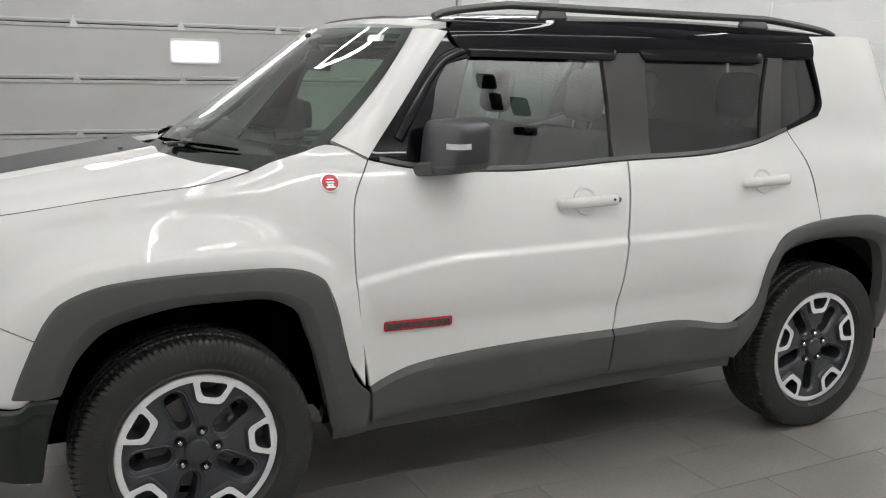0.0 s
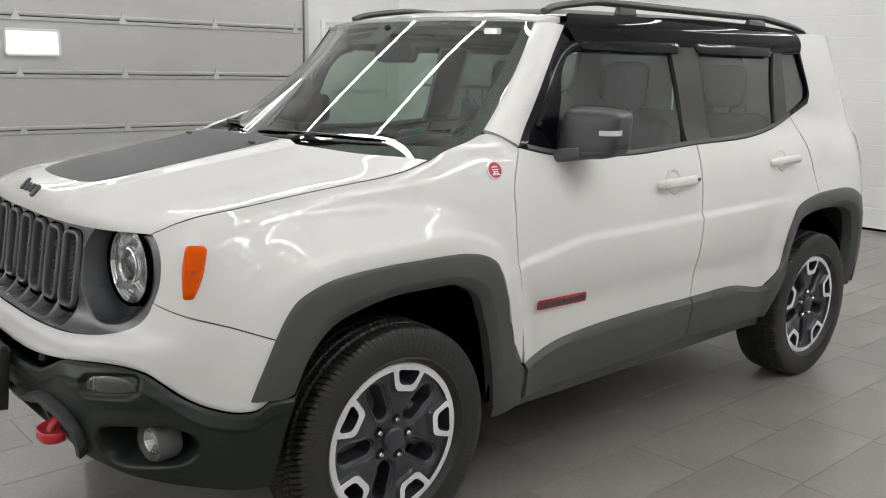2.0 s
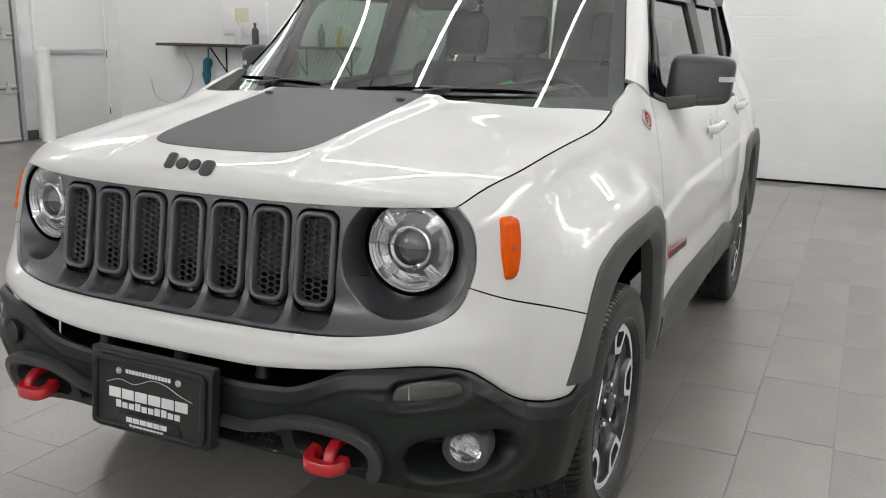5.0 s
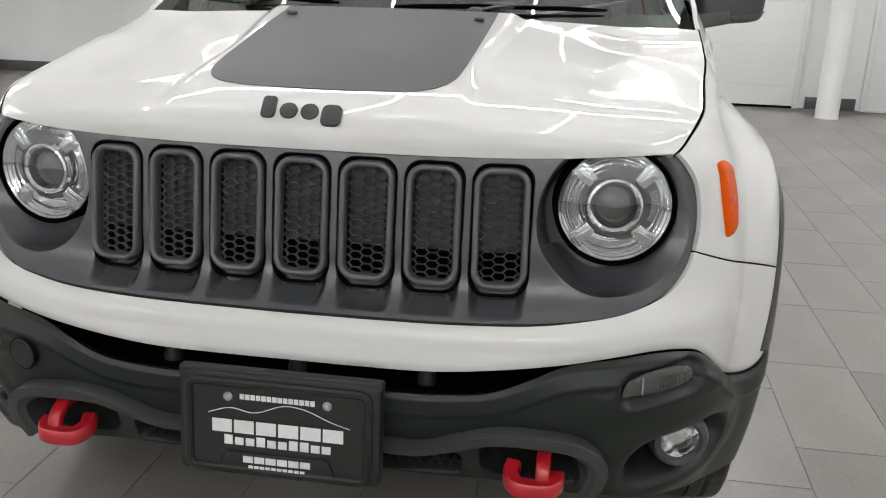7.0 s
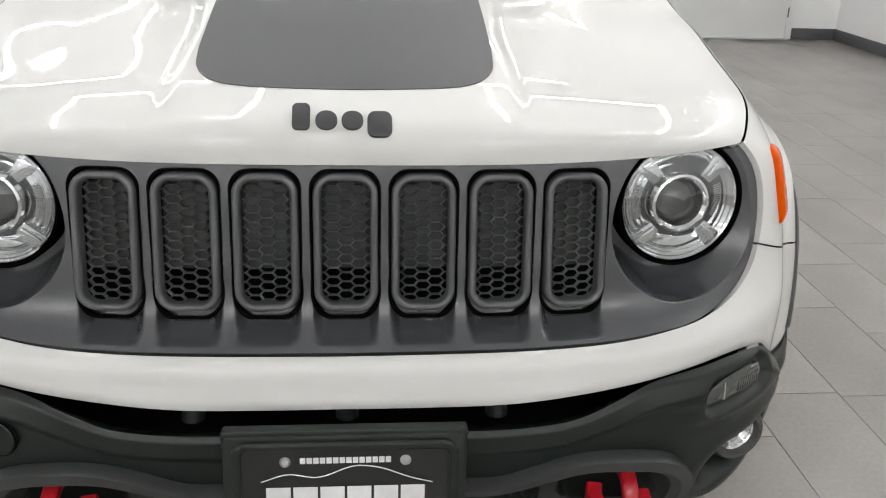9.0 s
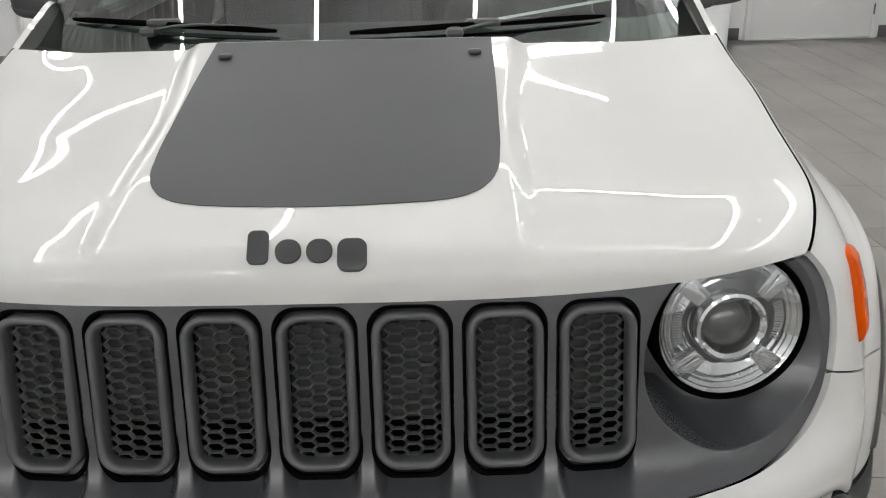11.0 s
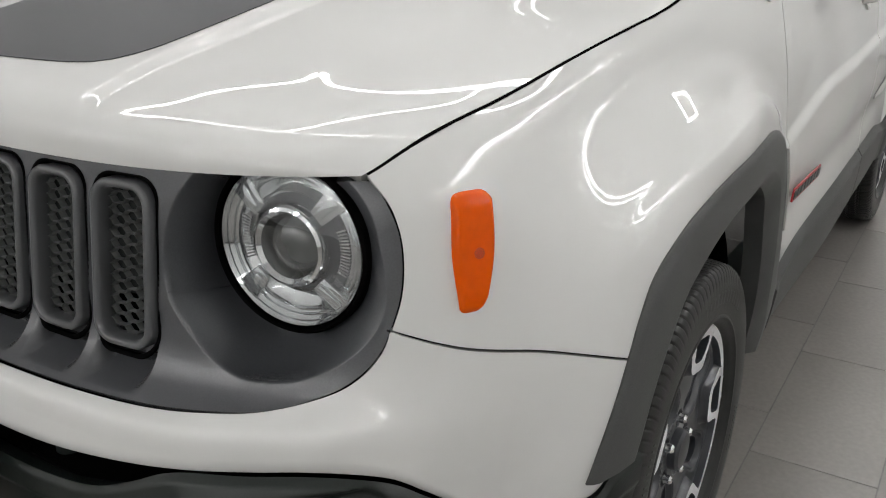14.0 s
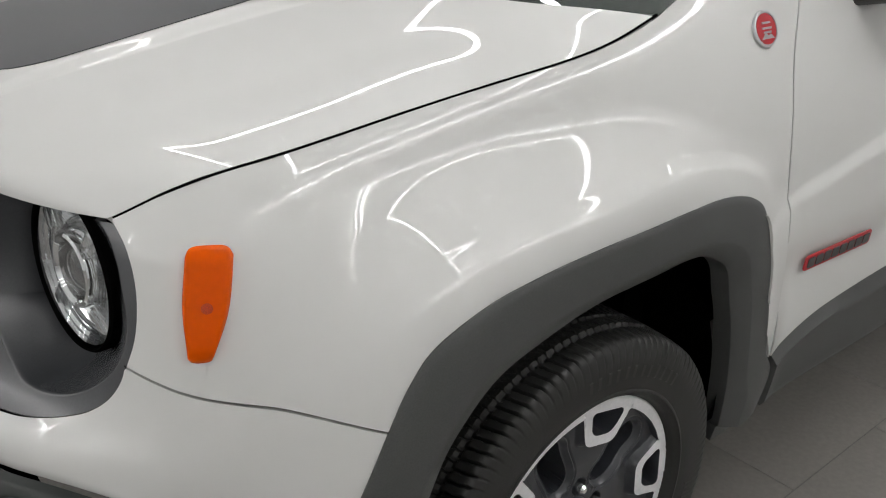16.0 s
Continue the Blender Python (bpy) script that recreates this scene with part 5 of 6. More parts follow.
def wheel_meshes():
    nt, rr = 720, np.concatenate([np.linspace(.030, .066, 9), np.linspace(.068, .212, 90), np.linspace(.2135, .2275, 7)])
    th = np.linspace(0, 2 * math.pi, nt, endpoint=False)
    T, R = np.meshgrid(th, rr, indexing="ij")
    X, Z = R * np.cos(T), R * np.sin(T)
    def fields(x, z):
        return rim_parts(np.hypot(x, z), np.arctan2(z, x))
    for which, level, reach in ((0, 0.0, .0014), (1, .0180, .0014), (1, 0.0, .0016)):
        f0 = fields(X, Z)[which] - level
        e = 2e-4
        gx_ = (fields(X + e, Z)[which] - fields(X - e, Z)[which]) / (2 * e)
        gz_ = (fields(X, Z + e)[which] - fields(X, Z - e)[which]) / (2 * e)
        near = (np.abs(f0) < reach) & (R > .07) & (R < .2112)
        k = np.where(near, f0 / np.maximum(gx_ ** 2 + gz_ ** 2, .2), 0)
        X, Z = X - k * gx_, Z - k * gz_
    R, T = np.hypot(X, Z), np.arctan2(Z, X)
    slot, win = rim_parts(R, T)
    h = -.016 + .016 * ease(.06, .20, R)
    h = h + .004 * ease(.0190, .0165, win) + np.where(R > .2055, .004, 0) * (win > .0180)
    h = np.where(win < .0186, np.maximum(h, .002), h)
    h = h - .010 * ease(.0095, .001, slot) - .075 * (slot < -.0004)
    groove = np.abs(slot - .0125)
    h = h - .0025 * ease(.003, 0, groove) * (win > .0195)
    h = h - .085 * (win < -.0004)
    a = fold(T)
    # the spoke falls away beside the machined edge
    h = h - .010 * ease(.0190, .0265, win) * ease(.10, .15, R) * (R < .2055)
    # lug pockets
    lug = np.hypot(R * np.cos(np.abs(a) - math.pi / 5) - .056, R * np.sin(np.abs(a) - math.pi / 5))
    h = h - .014 * ease(.0165, .0125, lug)
    h = np.where(R > .2225, h - (R - .2225) * 1.5, h)
    verts = np.stack([R * np.cos(T), -h, R * np.sin(T)], -1).reshape(-1, 3)
    m = len(rr)
    f1, f2 = [], []
    def middle(a):
        b = np.roll(a, -1, 0)
        return (a[:, :-1] + a[:, 1:] + b[:, :-1] + b[:, 1:]) / 4
    cx_, cz_ = middle(X), middle(Z)
    cwin = fields(cx_, cz_)[1]
    lowest = np.minimum(np.minimum(win[:, :-1], win[:, 1:]), np.minimum(np.roll(win, -1, 0)[:, :-1], np.roll(win, -1, 0)[:, 1:]))
    face_silver = (cwin > 0) & (lowest > -.0004) & ((cwin < .0180) | (np.hypot(cx_, cz_) > .2055))
    for i in range(nt):
        i2 = (i + 1) % nt
        for j in range(m - 1):
            q = (i * m + j, i * m + j + 1, i2 * m + j + 1, i2 * m + j)
            s = face_silver[i, j]
            (f1 if s else f2).append(q)
    out = []
    for name, fs, mat in (("machined_face", f1, ALLOY), ("spokes", f2, RIMBLACK)):
        used = sorted({v for f in fs for v in f})
        mp = {v: k for k, v in enumerate(used)}
        me = bpy.data.meshes.new(name)
        me.from_pydata([tuple(map(float, verts[v])) for v in used], [], [tuple(mp[v] for v in f) for f in fs])
        me.materials.append(mat)
        me.shade_smooth()
        me.set_sharp_from_angle(angle=radians(40))
        out.append(me)
    return out
def tyre_mesh():
    """Tread with grooves and shoulder cuts, bulged sidewalls with raised rings."""
    nt = 1200
    prof = []
    for yy in np.linspace(-.094, .094, 39):
        prof.append((.3555 - .006 * (abs(yy) / .094) ** 3, yy, 1))
    side = [(.345, .1005, 2), (.338, .1045, 3), (.328, .1075, 3), (.318, .1090, 0), (.300, .1100, 0), (.285, .1100, 0), (.272, .1088, 0), (.260, .1065, 0), (.2575, .1085, 0), (.2545, .1085, 0), (.252, .104, 0), (.247, .101, 0), (.243, .096, 0), (.240, .088, 0), (.234, .080, 0)]
    full = [(r, -y, k) for r, y, k in side[::-1]] + prof + side
    R0 = np.array([p[0] for p in full]); Y0_ = np.array([p[1] for p in full]); K = np.array([p[2] for p in full])
    th = np.linspace(0, 2 * math.pi, nt, endpoint=False)
    R = np.tile(R0, (nt, 1)); Y = np.tile(Y0_, (nt, 1))
    ring = np.zeros(len(full))
    for gy in (-.058, -.020, .020, .058):
        ring = np.maximum(ring, (np.abs(Y0_ - gy) < .0045) * (K == 1))
    R -= .007 * ring
    idx = np.arange(nt)
    shift = np.round(np.abs(Y0_) * 170).astype(int)
    for j in range(len(full)):
        if K[j] in (1, 2, 3) and abs(Y0_[j]) > .060:
            cut = ((idx + shift[j]) % 10) < 2
            R[:, j] -= .0075 * cut * (1 if K[j] == 1 else .7)
        elif K[j] == 1:
            cut = ((idx + shift[j] * 2) % 10) < 2
            R[:, j] -= .0050 * cut
    V = np.stack([R * np.cos(th)[:, None], Y, R * np.sin(th)[:, None]], -1).reshape(-1, 3)
    m = len(full)
    fs = faces_of(nt, m, True, False)
    me = bpy.data.meshes.new("tyre")
    me.from_pydata([tuple(map(float, v)) for v in V], [], fs)
    me.materials.append(RUBBER)
    me.shade_smooth()
    me.set_sharp_from_angle(angle=radians(45))
    return me
def arc_bars(spans, r0, r1, y):
    bm = bmesh.new()
    for a0, a1 in spans:
        k = 2
        g = []
        for i in range(k + 1):
            w = radians(a0 + (a1 - a0) * i / k)
            g.append([bm.verts.new((r * math.cos(w), o, r * math.sin(w))) for r, o in ((r0, y + .002), (r0 + .001, y), (r1 - .001, y), (r1, y + .002))])
        for i in range(k):
            for j in range(3):
                bm.faces.new((g[i][j], g[i][j + 1], g[i + 1][j + 1], g[i + 1][j]))
    me = bpy.data.meshes.new("sidewall_lettering")
    bmesh.ops.recalc_face_normals(bm, faces=bm.faces[:])
    bm.to_mesh(me)
    bm.free()
    me.materials.append(LETTER)
    return me
FACE_ME, SPOKE_ME = wheel_meshes()
TYRE_ME = tyre_mesh()
spans = []
for base in (62, 242):
    for i in range(6):
        spans += [(base + i * 8.5, base + i * 8.5 + 1.3), (base + i * 8.5 + 3.9, base + i * 8.5 + 5.2)]
for base in (160, 345):
    for i in range(5):
        spans += [(base + i * 4.2, base + i * 4.2 + .7), (base + i * 4.2 + 1.9, base + i * 4.2 + 2.6)]
LETTER_ME = arc_bars(spans, .283, .306, -.1112)
def wheel(x, y, side, spin):
    w = lathe("wheel", [(.236, -.085), (.224, -.060), (.212, .02), (.220, .085), (.228, .085), (.236, -.080)], RIMBLACK, car, "black alloy wheel with machined accents", 64)
    w.matrix_basis = pose(x, y, .352, 0, 0, 0 if side < 0 else 180) @ pose(0, 0, 0, 0, spin, 0)
    def child(name, me, dy=0.0, label=""):
        o = new(name, me)
        o.parent = w
        o.location = (0, dy, 0)
        if name in ("machined_face", "spokes"):
            o.scale = (1.06, 1, 1.06)
        if label:
            o["label"] = label
        return o
    child("tyre", TYRE_ME, 0, "black all-terrain tyre")
    child("sidewall_lettering", LETTER_ME, 0, "raised unreadable sidewall lettering")["kind"] = "stuff"
    child("machined_face", FACE_ME, -.086, "bright machined rim accents")
    child("spokes", SPOKE_ME, -.086, "satin black spokes")
    lathe("centre_cap", [(.0005, -.0925), (.020, -.092), (.033, -.089), (.038, -.084), (.0395, -.076), (.0395, -.06), (.0005, -.06)], RIMBLACK, w, "black centre cap", 32)
    for k in range(5):
        a = radians(-90 + 36 + 72 * k)
        nut = lathe("lug_nut", [(.0005, -.0855), (.0055, -.085), (.0085, -.081), (.0095, -.068), (.0005, -.068)], CHROME, w, "chrome lug nut", 12)
        nut.location = (.0594 * math.cos(a), 0, .0594 * math.sin(a))
    # near-black ring painted in for the shade deep in the rim
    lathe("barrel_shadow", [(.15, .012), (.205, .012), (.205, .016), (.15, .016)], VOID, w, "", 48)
    lathe("brake_disc", [(.0005, .0), (.145, .0), (.145, .014), (.0005, .014)], DISC, w, "steel brake disc", 40)
    bevel_box("brake_caliper", (.09, .06, .14), DISC, w, "", (.125, .0, .03), .015, 3, (0, 0, 0))
for x, spin in ((-AXLE, 14), (AXLE, 0)):
    for y, side in ((-.772, -1), (.772, 1)):
        wheel(x, y, side, spin)
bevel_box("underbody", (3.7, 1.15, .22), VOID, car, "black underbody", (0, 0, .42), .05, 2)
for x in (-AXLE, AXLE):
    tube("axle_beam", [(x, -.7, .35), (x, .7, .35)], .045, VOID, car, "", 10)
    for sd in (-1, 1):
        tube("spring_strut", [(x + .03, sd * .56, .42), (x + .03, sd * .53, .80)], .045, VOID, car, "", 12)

# ---- fittings on the sides ----
for sd in (1, -1):
    # door mirror
    def q(v):
        return Vector((v[0], v[1] if sd > 0 else -v[1], v[2]))
    bm = bmesh.new()
    bmesh.ops.create_cube(bm, size=2)
    bmesh.ops.subdivide_edges(bm, edges=bm.edges[:], cuts=14, use_grid_fill=True)
    def housing(c, grow=1.0):
        """A boxy rounded shell; x ahead is negative, y outwards negative."""
        n = 6.5
        k = (abs(c[0]) ** n + abs(c[1]) ** n + abs(c[2]) ** n) ** (-1 / n)
        x, y, z = c[0] * k, c[1] * k, c[2] * k
        if x > 0:
            x *= .72
        else:
            x = x * (1.0 - .14 * z) * (1 - .12 * (y * y))
        return Vector((x * .086 * grow, (y * .108 - .008 * z) * grow, z * (.083 - .008 * max(0, -y)) * grow))
    MP = pose(-.462, -.897, 1.243, 0, -3, 10)
    flip_m = Matrix.Identity(4) if sd > 0 else Matrix.Diagonal((1, -1, 1, 1))
    for v in bm.verts:
        v.co = housing(v.co)
    bm.transform(flip_m @ MP)
    mirror_ob = part("door_mirror", bm, MIRRORCAP, car, "dark grey door mirror with a turn signal", 60)
    # darker lower shell
    bm = bmesh.new()
    bmesh.ops.create_cube(bm, size=2)
    bmesh.ops.subdivide_edges(bm, edges=bm.edges[:], cuts=12, use_grid_fill=True)
    for v in bm.verts:
        p = housing(v.co, 1.012)
        v.co = Vector((p.x, p.y, min(p.z, -.056 - .010 * p.y / .108)))
    bm.transform(flip_m @ MP)
    part("mirror_foot", bm, PLASTIC, mirror_ob, "black lower shell", 40)
    gm = frame_on(q((-.3985, -.885, 1.247)), (1, -.17 * sd, .03))
    plate("mirror_glass", rounded(.165, .130, .03, 6), .003, CHROME, gm, mirror_ob, "mirror glass")
    # turn signal wraps round the outer corner
    sig = [MP @ housing((-math.cos(w) ** .3, -math.sin(w) ** .3, .12), 1.004) for w in np.radians(np.concatenate([np.linspace(6, 20, 5), np.linspace(30, 86, 12)]))]
    sweep("turn_signal", [q(p) for p in sig], [(-.004, -.0085), (.004, -.0085), (.004, .0085), (-.004, .0085)], SIGNAL, mirror_ob, "clear turn signal strip", smooth=40)
    bm = bmesh.new()
    bmesh.ops.create_cube(bm, size=1)
    for v in bm.verts:
        up = v.co.y < 0
        v.co = Vector((v.co.x * (.10 if up else .15), v.co.y * .14, v.co.z * .045 + (.016 if up else -.010)))
    bmesh.ops.bevel(bm, geom=bm.edges[:], offset=.012, segments=3, profile=.5, affect="EDGES")
    bm.transform(pose(-.505, -.835, 1.164, 0, 0, 0))
    if sd < 0:
        bm.transform(Matrix.Diagonal((1, -1, 1, 1)))
    part("mirror_arm", bm, PLASTIC, mirror_ob, "black mirror arm", 50)
    # mirror sail triangle
    # door handles
    for hx0, hx1, hz, key in ((-.055, .19, 1.030, True), (.80, 1.035, 1.066, False)):
        def sp(x, z, out):
            p = np.array(shell_grid(np.array([[u_at(x, z), z]]), out)[0])
            return Vector((p[0], p[1] if sd > 0 else -p[1], p[2]))
        path = [sp(hx0 + (hx1 - hx0) * t, hz + .006 * t, .006 + .030 * min(1, 7 * t, 7 * (1 - t)) ** .55) for t in np.linspace(0, 1, 26)]
        han = tube("door_handle", path, [.0075 + .0035 * min(1, 9 * t, 9 * (1 - t)) for t in np.linspace(.04, .96, 26)], PAINT, car, "white door handle", 20, flat=1.75)
        cm2 = frame_on(sp((hx0 + hx1) / 2 - .01, hz + .008, .002), sp((hx0 + hx1) / 2, hz, 1.0) - sp((hx0 + hx1) / 2, hz, 0.0))
        cup = lathe("handle_cup", [(.050, -.006), (.049, .002), (.045, .003), (.036, -.006), (.020, -.011), (.0005, -.012), (.0005, -.014)], PAINT, han, "scooped cup behind the handle", 36, "z", 60)
        cup.matrix_basis = cm2
        if key and sd > 0:
            km = frame_on(sp(hx1 - .012, hz + .005, .028), (0, -1, .15))
            k1 = lathe("key_lock", [(.0005, .011), (.007, .0105), (.009, .008), (.009, -.004), (.0005, -.004)], DISC, han, "key lock", 20, "z")
            k1.matrix_basis = km
            bevel_box("handle_button", (.008, .003, .008), VOID, han, "", tuple(sp(hx1 - .045, hz + .004, .0525)), .001)
    # badges
    if sd > 0:
        bmx = shell_frame(u_at(-.853, 1.130), 1.130, .001)
        bd = lathe("round_badge", [(.0005, .003), (.027, .003), (.0275, .0045), (.031, .004), (.032, 0), (.0005, 0)], SILVER, car, "round red and silver badge", 40, "z")
        bd.matrix_basis = bmx
        lathe("badge_face", [(.0005, .0045), (.026, .0045), (.0262, .003), (.0005, .003)], RED, bd, "red badge face", 36, "z")
        for yy, w in ((.010, .022), (.001, .026), (-.006, .020)):
            bevel_box("badge_bar", (w, .0035, .0016), SILVER, bd, "", (0, yy, .0052), 0)
        plate("badge_peak", [(-.017, -.017), (.017, -.017), (.008, -.009), (.002, -.012), (-.006, -.007)], .0012, SILVER, Matrix.Translation((0, 0, .0046)), bd)
    nm = shell_frame(u_at(-.585, .676), .676, .0015, sd)
    tilt = nm @ Matrix.Rotation(0, 4, "Z")
    shp = rounded(.236, .033, .007, 4)
    name_b = plate("name_badge", shp, .003, RED, tilt, car, "red door badge with dark blocks", .001)
    for i in range(8):
        plate("badge_block", rounded(.0235, .021, .003, 2), .0035, PLASTIC, tilt @ Matrix.Translation((-.098 + i * .028, 0, .0012)), name_b)
    # tail lamp
    tl = coons([(2.40, .98), (2.40, 1.17)], [(2.58, .98), (2.58, 1.17)], [(2.40, .98), (2.58, .98)], [(2.40, 1.17), (2.58, 1.17)], 12, 12, 0)
    g = shell_grid(tl, pillow(tl, .02))
    sheet("tail_lamp", g if sd > 0 else mirror(g), TAILRED, car, "red square tail lamp", depth=.01, flip=sd < 0)

# ---- room fittings ----
def east_door(y0, y1, z1):
    d = thing("panel_door", "white ribbed overhead door with a black floor seal", "overhead door")
    prof = []
    n = int(z1 / .2)
    for i in range(n):
        z = .02 + i * .2
        prof += [(-.030, z), (-.030, z + .19), (-.0275, z + .195)]
    prof.append((-.030, .02 + n * .2))
    vs = [(X1 + a, yy, b) for yy in (y0, y1) for a, b in prof] + [(X1, yy, b) for yy in (y0, y1) for b in (.02, .02 + n * .2)]
    k = len(prof)
    fs = [(j, j + 1, k + j + 1, k + j) for j in range(k - 1)]
    link("curtain", vs[:2 * k], fs, WALL, d, "", 0)
    bevel_box("floor_seal", (.04, y1 - y0, .022), VOID, d, "black rubber floor seal", (X1 - .02, (y0 + y1) / 2, .011), .004)
    for yy in (y0 - .02, y1 + .02):
        bevel_box("side_guide", (.05, .05, z1), WALL, d, "white side guide", (X1 - .025, yy, z1 / 2), .004)
east_door(-2.50, 3.9, 3.8)

def man_door(p, along, width, name_label, bar_z=None, hinge=True):
    """A white steel door leaf with frame, set on a wall; p: foot at its first corner, along: unit vector of the wall."""
    d = thing("steel_door", name_label, "door")
    a = Vector(along)
    out = Vector((a.y, -a.x, 0))
    ang = math.degrees(math.atan2(a.y, a.x))
    def box(nm, u0, u1, z0, z1, t0, t1, mat, label="", bev=.003):
        c = Vector(p) + a * ((u0 + u1) / 2) + out * ((t0 + t1) / 2) + Vector((0, 0, (z0 + z1) / 2))
        return bevel_box(nm, (u1 - u0, abs(t1 - t0), z1 - z0), mat, d, label, tuple(c), bev, 2, (0, 0, ang))
    box("leaf", .05, width - .05, .012, 2.03, .004, .030, WALL, "white door leaf")
    box("door_closer", .12, .42, 1.93, 1.99, .032, .085, SILVER, "grey door closer", .008)
    box("closer_arm", .20, .62, 2.005, 2.018, .060, .085, SILVER)
    box("jamb", 0, .05, 0, 2.08, .0, .05, WALL)
    box("jamb", width - .05, width, 0, 2.08, .0, .05, WALL)
    box("head", .052, width - .052, 2.032, 2.08, .0, .05, WALL)
    box("threshold", .052, width - .052, 0, .011, .0, .07, SILVER, "metal threshold")
    if bar_z:
        box("push_bar", .10, width - .10, bar_z - .03, bar_z + .03, .032, .085, SILVER, "metal push bar", .01)
        box("bar_end", .09, .16, bar_z - .05, bar_z + .05, .031, .07, SILVER)
    if hinge:
        for hz in (.28, 1.05, 1.82):
            box("hinge", width - .058, width - .044, hz - .05, hz + .05, .051, .060, BASEB, "dark hinge")
    return d
man_door((X1, -3.14, 0), (0, -1, 0), 1.29, "white steel door with a metal threshold")
man_door((4.43, Y1, 0), (1, 0, 0), 1.21, "white steel exit door with a push bar", 1.08)

def bollard(x, y, r, h, label):
    b = lathe("bollard", [(.0005, h + r * .5), (r * .5, h + r * .42), (r * .85, h + r * .2), (r, h), (r, .02), (r * 1.04, .012), (r * 1.04, 0), (.0005, 0)], WALL, None, "", 32, "z")
    b.location = (x, y, 0)
    tagged(b, label, "bollard")
bollard(5.30, -2.71, .105, 1.45, "white painted steel bollard beside the door")
bollard(4.32, 7.80, .085, 1.12, "white painted steel bollard by the garage door")
plate_sw = bevel_box("light_switch", (.008, .075, .115), WALL, None, "", (X1 - .004, 7.0, 1.12), .003)
tagged(plate_sw, "white wall switch plate", "switch")
sw2 = bevel_box("outlet", (.075, .008, .115), WALL, None, "", (4.30, Y1 - .004, 1.35), .003)
tagged(sw2, "white wall outlet plate", "outlet")

# wall shelf on triangular brackets
shelf = bevel_box("wall_shelf", (.36, 2.9, .035), SHELFWOOD, None, "", (X1 - .182, 5.62, 1.20), .004)
tagged(shelf, "dark wall shelf on black steel brackets", "shelf")
for yy in (4.3, 4.95, 5.55, 6.2):
    tube("bracket", [(X1 - .012, yy, 1.17), (X1 - .012, yy, .86), (X1 - .33, yy, 1.175)], .010, VOID, shelf, "black triangular bracket", 6)
def bottle(x, y, r, h, mat, label):
    b = lathe("bottle", [(.0005, 0), (r, 0), (r, h * .62), (r * .9, h * .70), (r * .35, h * .80), (r * .32, h * .88), (r * .42, h * .88), (r * .42, h), (.0005, h)], mat, None, "", 20, "z")
    b.location = (x, y, 1.218)
    tagged(b, label, "bottle", "bottles on the shelf")
for i, (yy, col, lb) in enumerate(((4.35, (.55, .50, .03), "yellow"), (4.62, (.05, .05, .06), "black"), (4.95, (.6, .6, .6), "white"), (5.15, (.03, .10, .3), "blue"), (5.6, (.06, .06, .07), "grey"), (5.85, (.62, .62, .6), "white"))):
    bottle(X1 - .18, yy, .045, .24 + .03 * (i % 3), material("bottle_" + lb, col, rough=.35, stain=.05), lb + " plastic detailing bottle on the shelf")
# duster hanging from the shelf
duster = tube("duster", run([(X1 - .10, 6.42, 1.17), (X1 - .10, 6.43, 1.02), (X1 - .11, 6.45, .90), (X1 - .10, 6.46, .72), (X1 - .10, 6.46, .60)], 24), [.010] * 6 + [.045, .060, .062, .058, .052, .046, .05, .055, .06, .055, .05, .045, .04, .03, .02, .015, .01, .008], TEAL, None, "", 12)
tagged(duster, "teal duster mop hanging from the shelf", "duster")
crate = bevel_box("black_crate", (.28, .46, .16), VOID, None, "", (X1 - .20, 6.42, .245), .015)
tagged(crate, "black plastic crate on a low stand", "crate")
for dy in (-.2, .2):
    bevel_box("crate_leg", (.24, .03, .165), VOID, crate, "", (X1 - .20, 6.42 + dy, .0825), .004)
mat_pile = bevel_box("floor_mat", (.5, .7, .035), BASEB, None, "", (X1 - .35, 7.3, .0175), .012)
tagged(mat_pile, "dark rubber mat on the floor", "mat")
hose = tube("wall_cable", run([(X1 - .02, 7.5, .72), (X1 - .03, 7.42, .5), (X1 - .03, 7.15, .42), (X1 - .03, 6.9, .55), (X1 - .03, 6.75, .85), (X1 - .02, 6.9, 1.1)], 40), .007, SILVER, None, "", 6)
tagged(hose, "thin grey cable looped on the wall", "cable")
board = plate("notice_board", rounded(.70, .42, .01, 2), .02, WHITEINK, frame_on((X1 - .001, 5.88, 1.54), (-1, 0, 0)), None, "", .004)
tagged(board, "white notice board on the wall", "notice board")
plate("notice", rounded(.22, .17, .004, 2), .002, NOTICE, frame_on((X1 - .0215, 5.92, 1.58), (-1, 0, 0)), board, "pale yellow notice")
# wall sign opposite the garage door: plain dark bars
sign = thing("wall_sign", "dark wall sign of plain bars", "sign")
for x, z, w, h in ((2.27, 4.24, .32, .16), (2.36, 4.02, .20, .18), (2.78, 3.98, .34, .20), (2.76, 3.70, .42, .08)):
    plate("sign_bar", rounded(w, h, .03, 3), .02, VOID, frame_on((x, Y0 + .001, z), (0, 1, 0)), sign, "", .003)

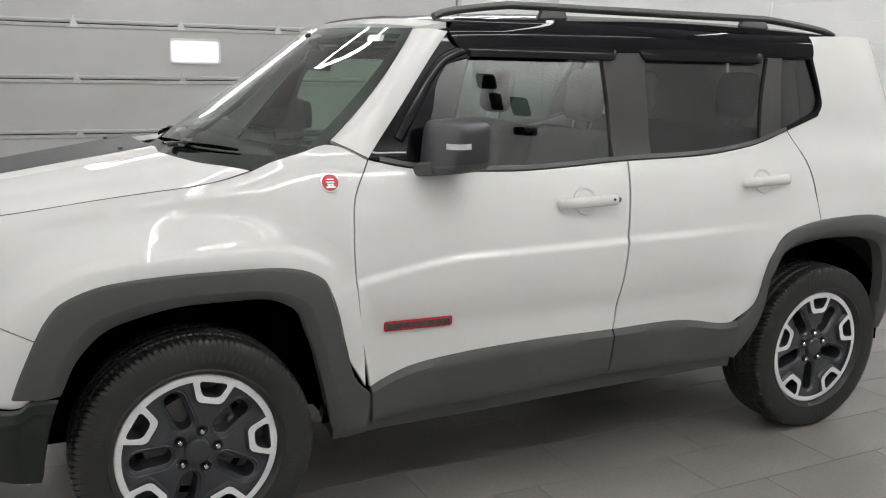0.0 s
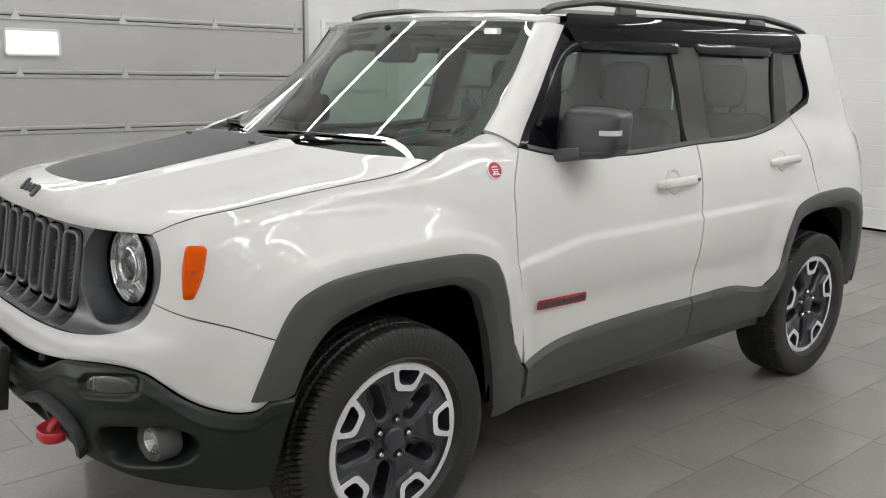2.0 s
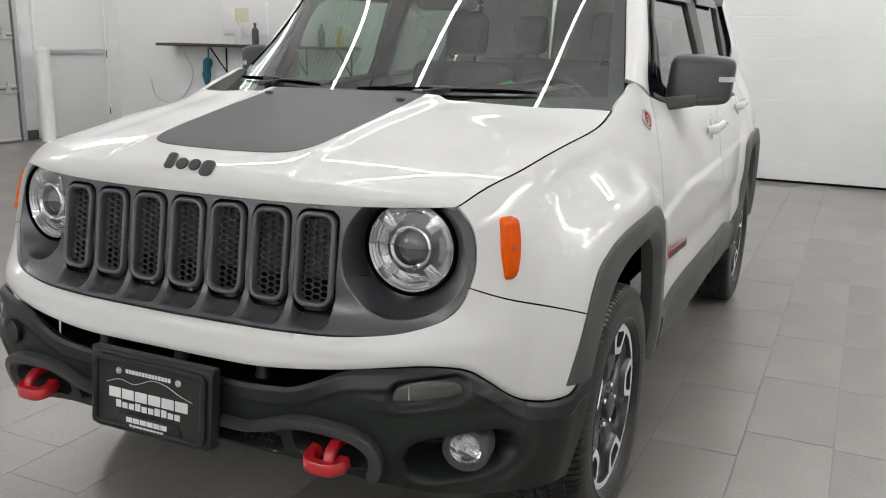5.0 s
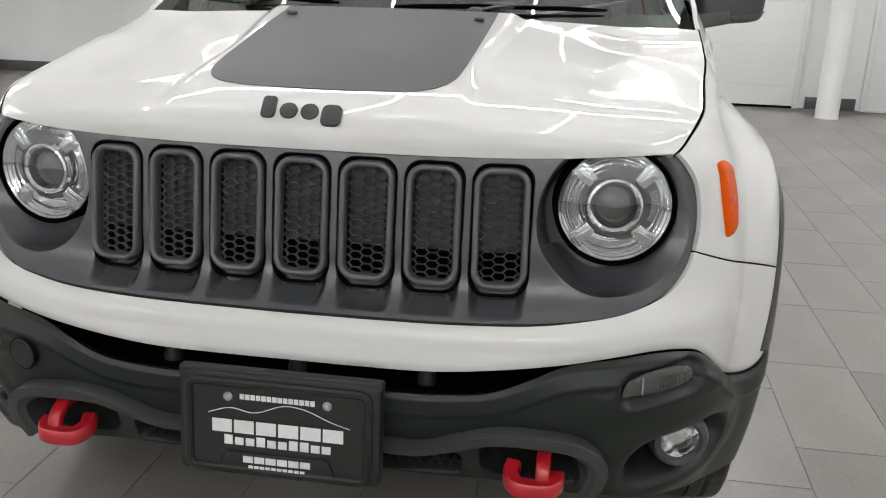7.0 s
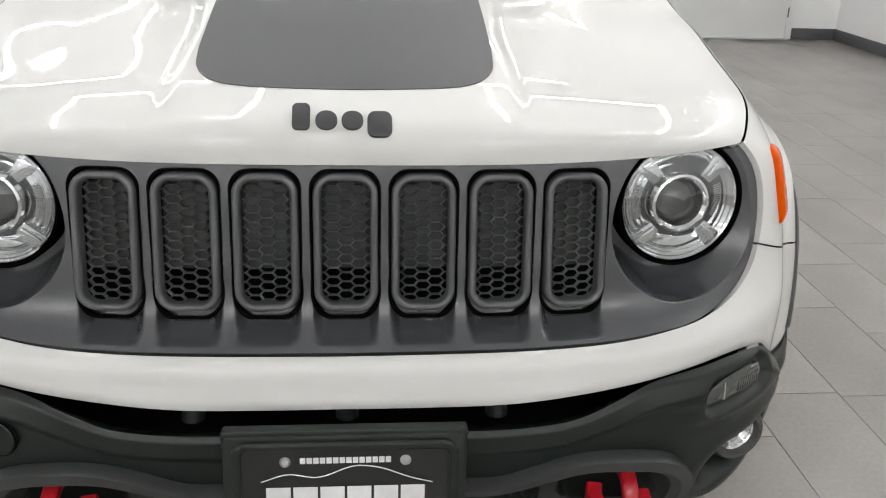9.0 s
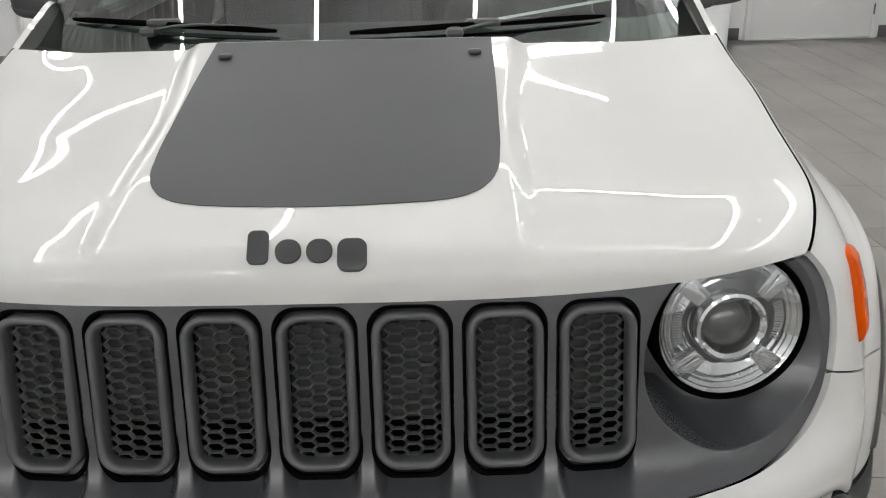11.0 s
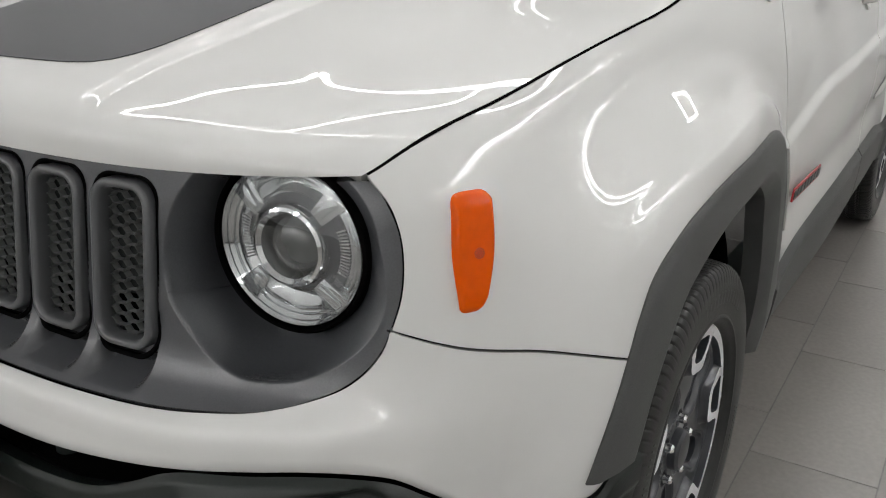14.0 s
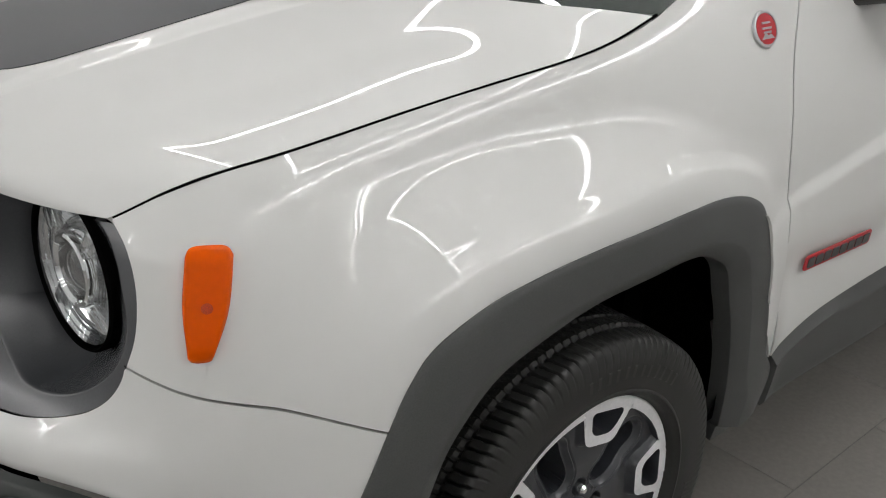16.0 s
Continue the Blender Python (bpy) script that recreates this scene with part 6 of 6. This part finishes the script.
# ---- floor tiles ----
floor = slab("floor", X0 - .2, X1 + .2, Y0 - .2, Y1 + .2, -.15, -.0018, GROUT, "grey porcelain tile floor in running bond", category="floor")
TW, TH, JOINT = .60, .295, .0020
tile_me = None
def tile_mesh():
    bm = bmesh.new()
    bmesh.ops.create_cube(bm, size=1)
    for v in bm.verts:
        v.co = Vector((v.co.x * (TW - JOINT), v.co.y * (TH - JOINT), v.co.z * .01 - .005))
        if v.co.z > -.005:
            v.co.x -= math.copysign(.0007, v.co.x)
            v.co.y -= math.copysign(.0007, v.co.y)
    bmesh.ops.delete(bm, geom=[f for f in bm.faces if f.normal.z < -.5], context="FACES")
    me = bpy.data.meshes.new("floor_tile")
    bm.to_mesh(me)
    bm.free()
    me.materials.append(TILE)
    return me
tile_me = tile_mesh()
rest_v, rest_f = [], []
ROW0 = -1.16
rows = int((Y1 - Y0) / TH) + 2
laid = 0
for j in range(-int((ROW0 - Y0) / TH) - 1, int((Y1 - ROW0) / TH) + 1):
    y = ROW0 + (j + .5) * TH
    if y - TH / 2 < Y0 - .15 or y + TH / 2 > Y1 + .15:
        continue
    off = (-.69, -1.09, -.47)[j % 3]
    i0 = int((X0 - off) / TW) - 1
    for i in range(i0, i0 + int((X1 - X0) / TW) + 3):
        x = off + (i + .5) * TW
        if x - TW / 2 < X0 - .1 or x + TW / 2 > X1 + .1:
            continue
        near = -3.2 < x < 3.6 and -2.3 < y < -.1 and laid < 300
        if near:
            ob = new("floor_tile", tile_me)
            ob.parent = floor
            ob.location = (x, y, 0)
            laid += 1
        else:
            a, b = TW / 2 - JOINT / 2, TH / 2 - JOINT / 2
            k = len(rest_v)
            rest_v += [(x - a, y - b, -.0017), (x + a, y - b, -.0017), (x + a, y + b, -.0017), (x - a, y + b, -.0017)]
            e = .0007
            rest_v += [(x - a + e, y - b + e, 0), (x + a - e, y - b + e, 0), (x + a - e, y + b - e, 0), (x - a + e, y + b - e, 0)]
            rest_f += [(k + 4, k + 5, k + 6, k + 7)] + [(k + q, k + (q + 1) % 4, k + 4 + (q + 1) % 4, k + 4 + q) for q in range(4)]
tiles = link("floor_tiles", rest_v, rest_f, TILE_REST, floor, "", 0)
tiles["kind"] = "stuff"
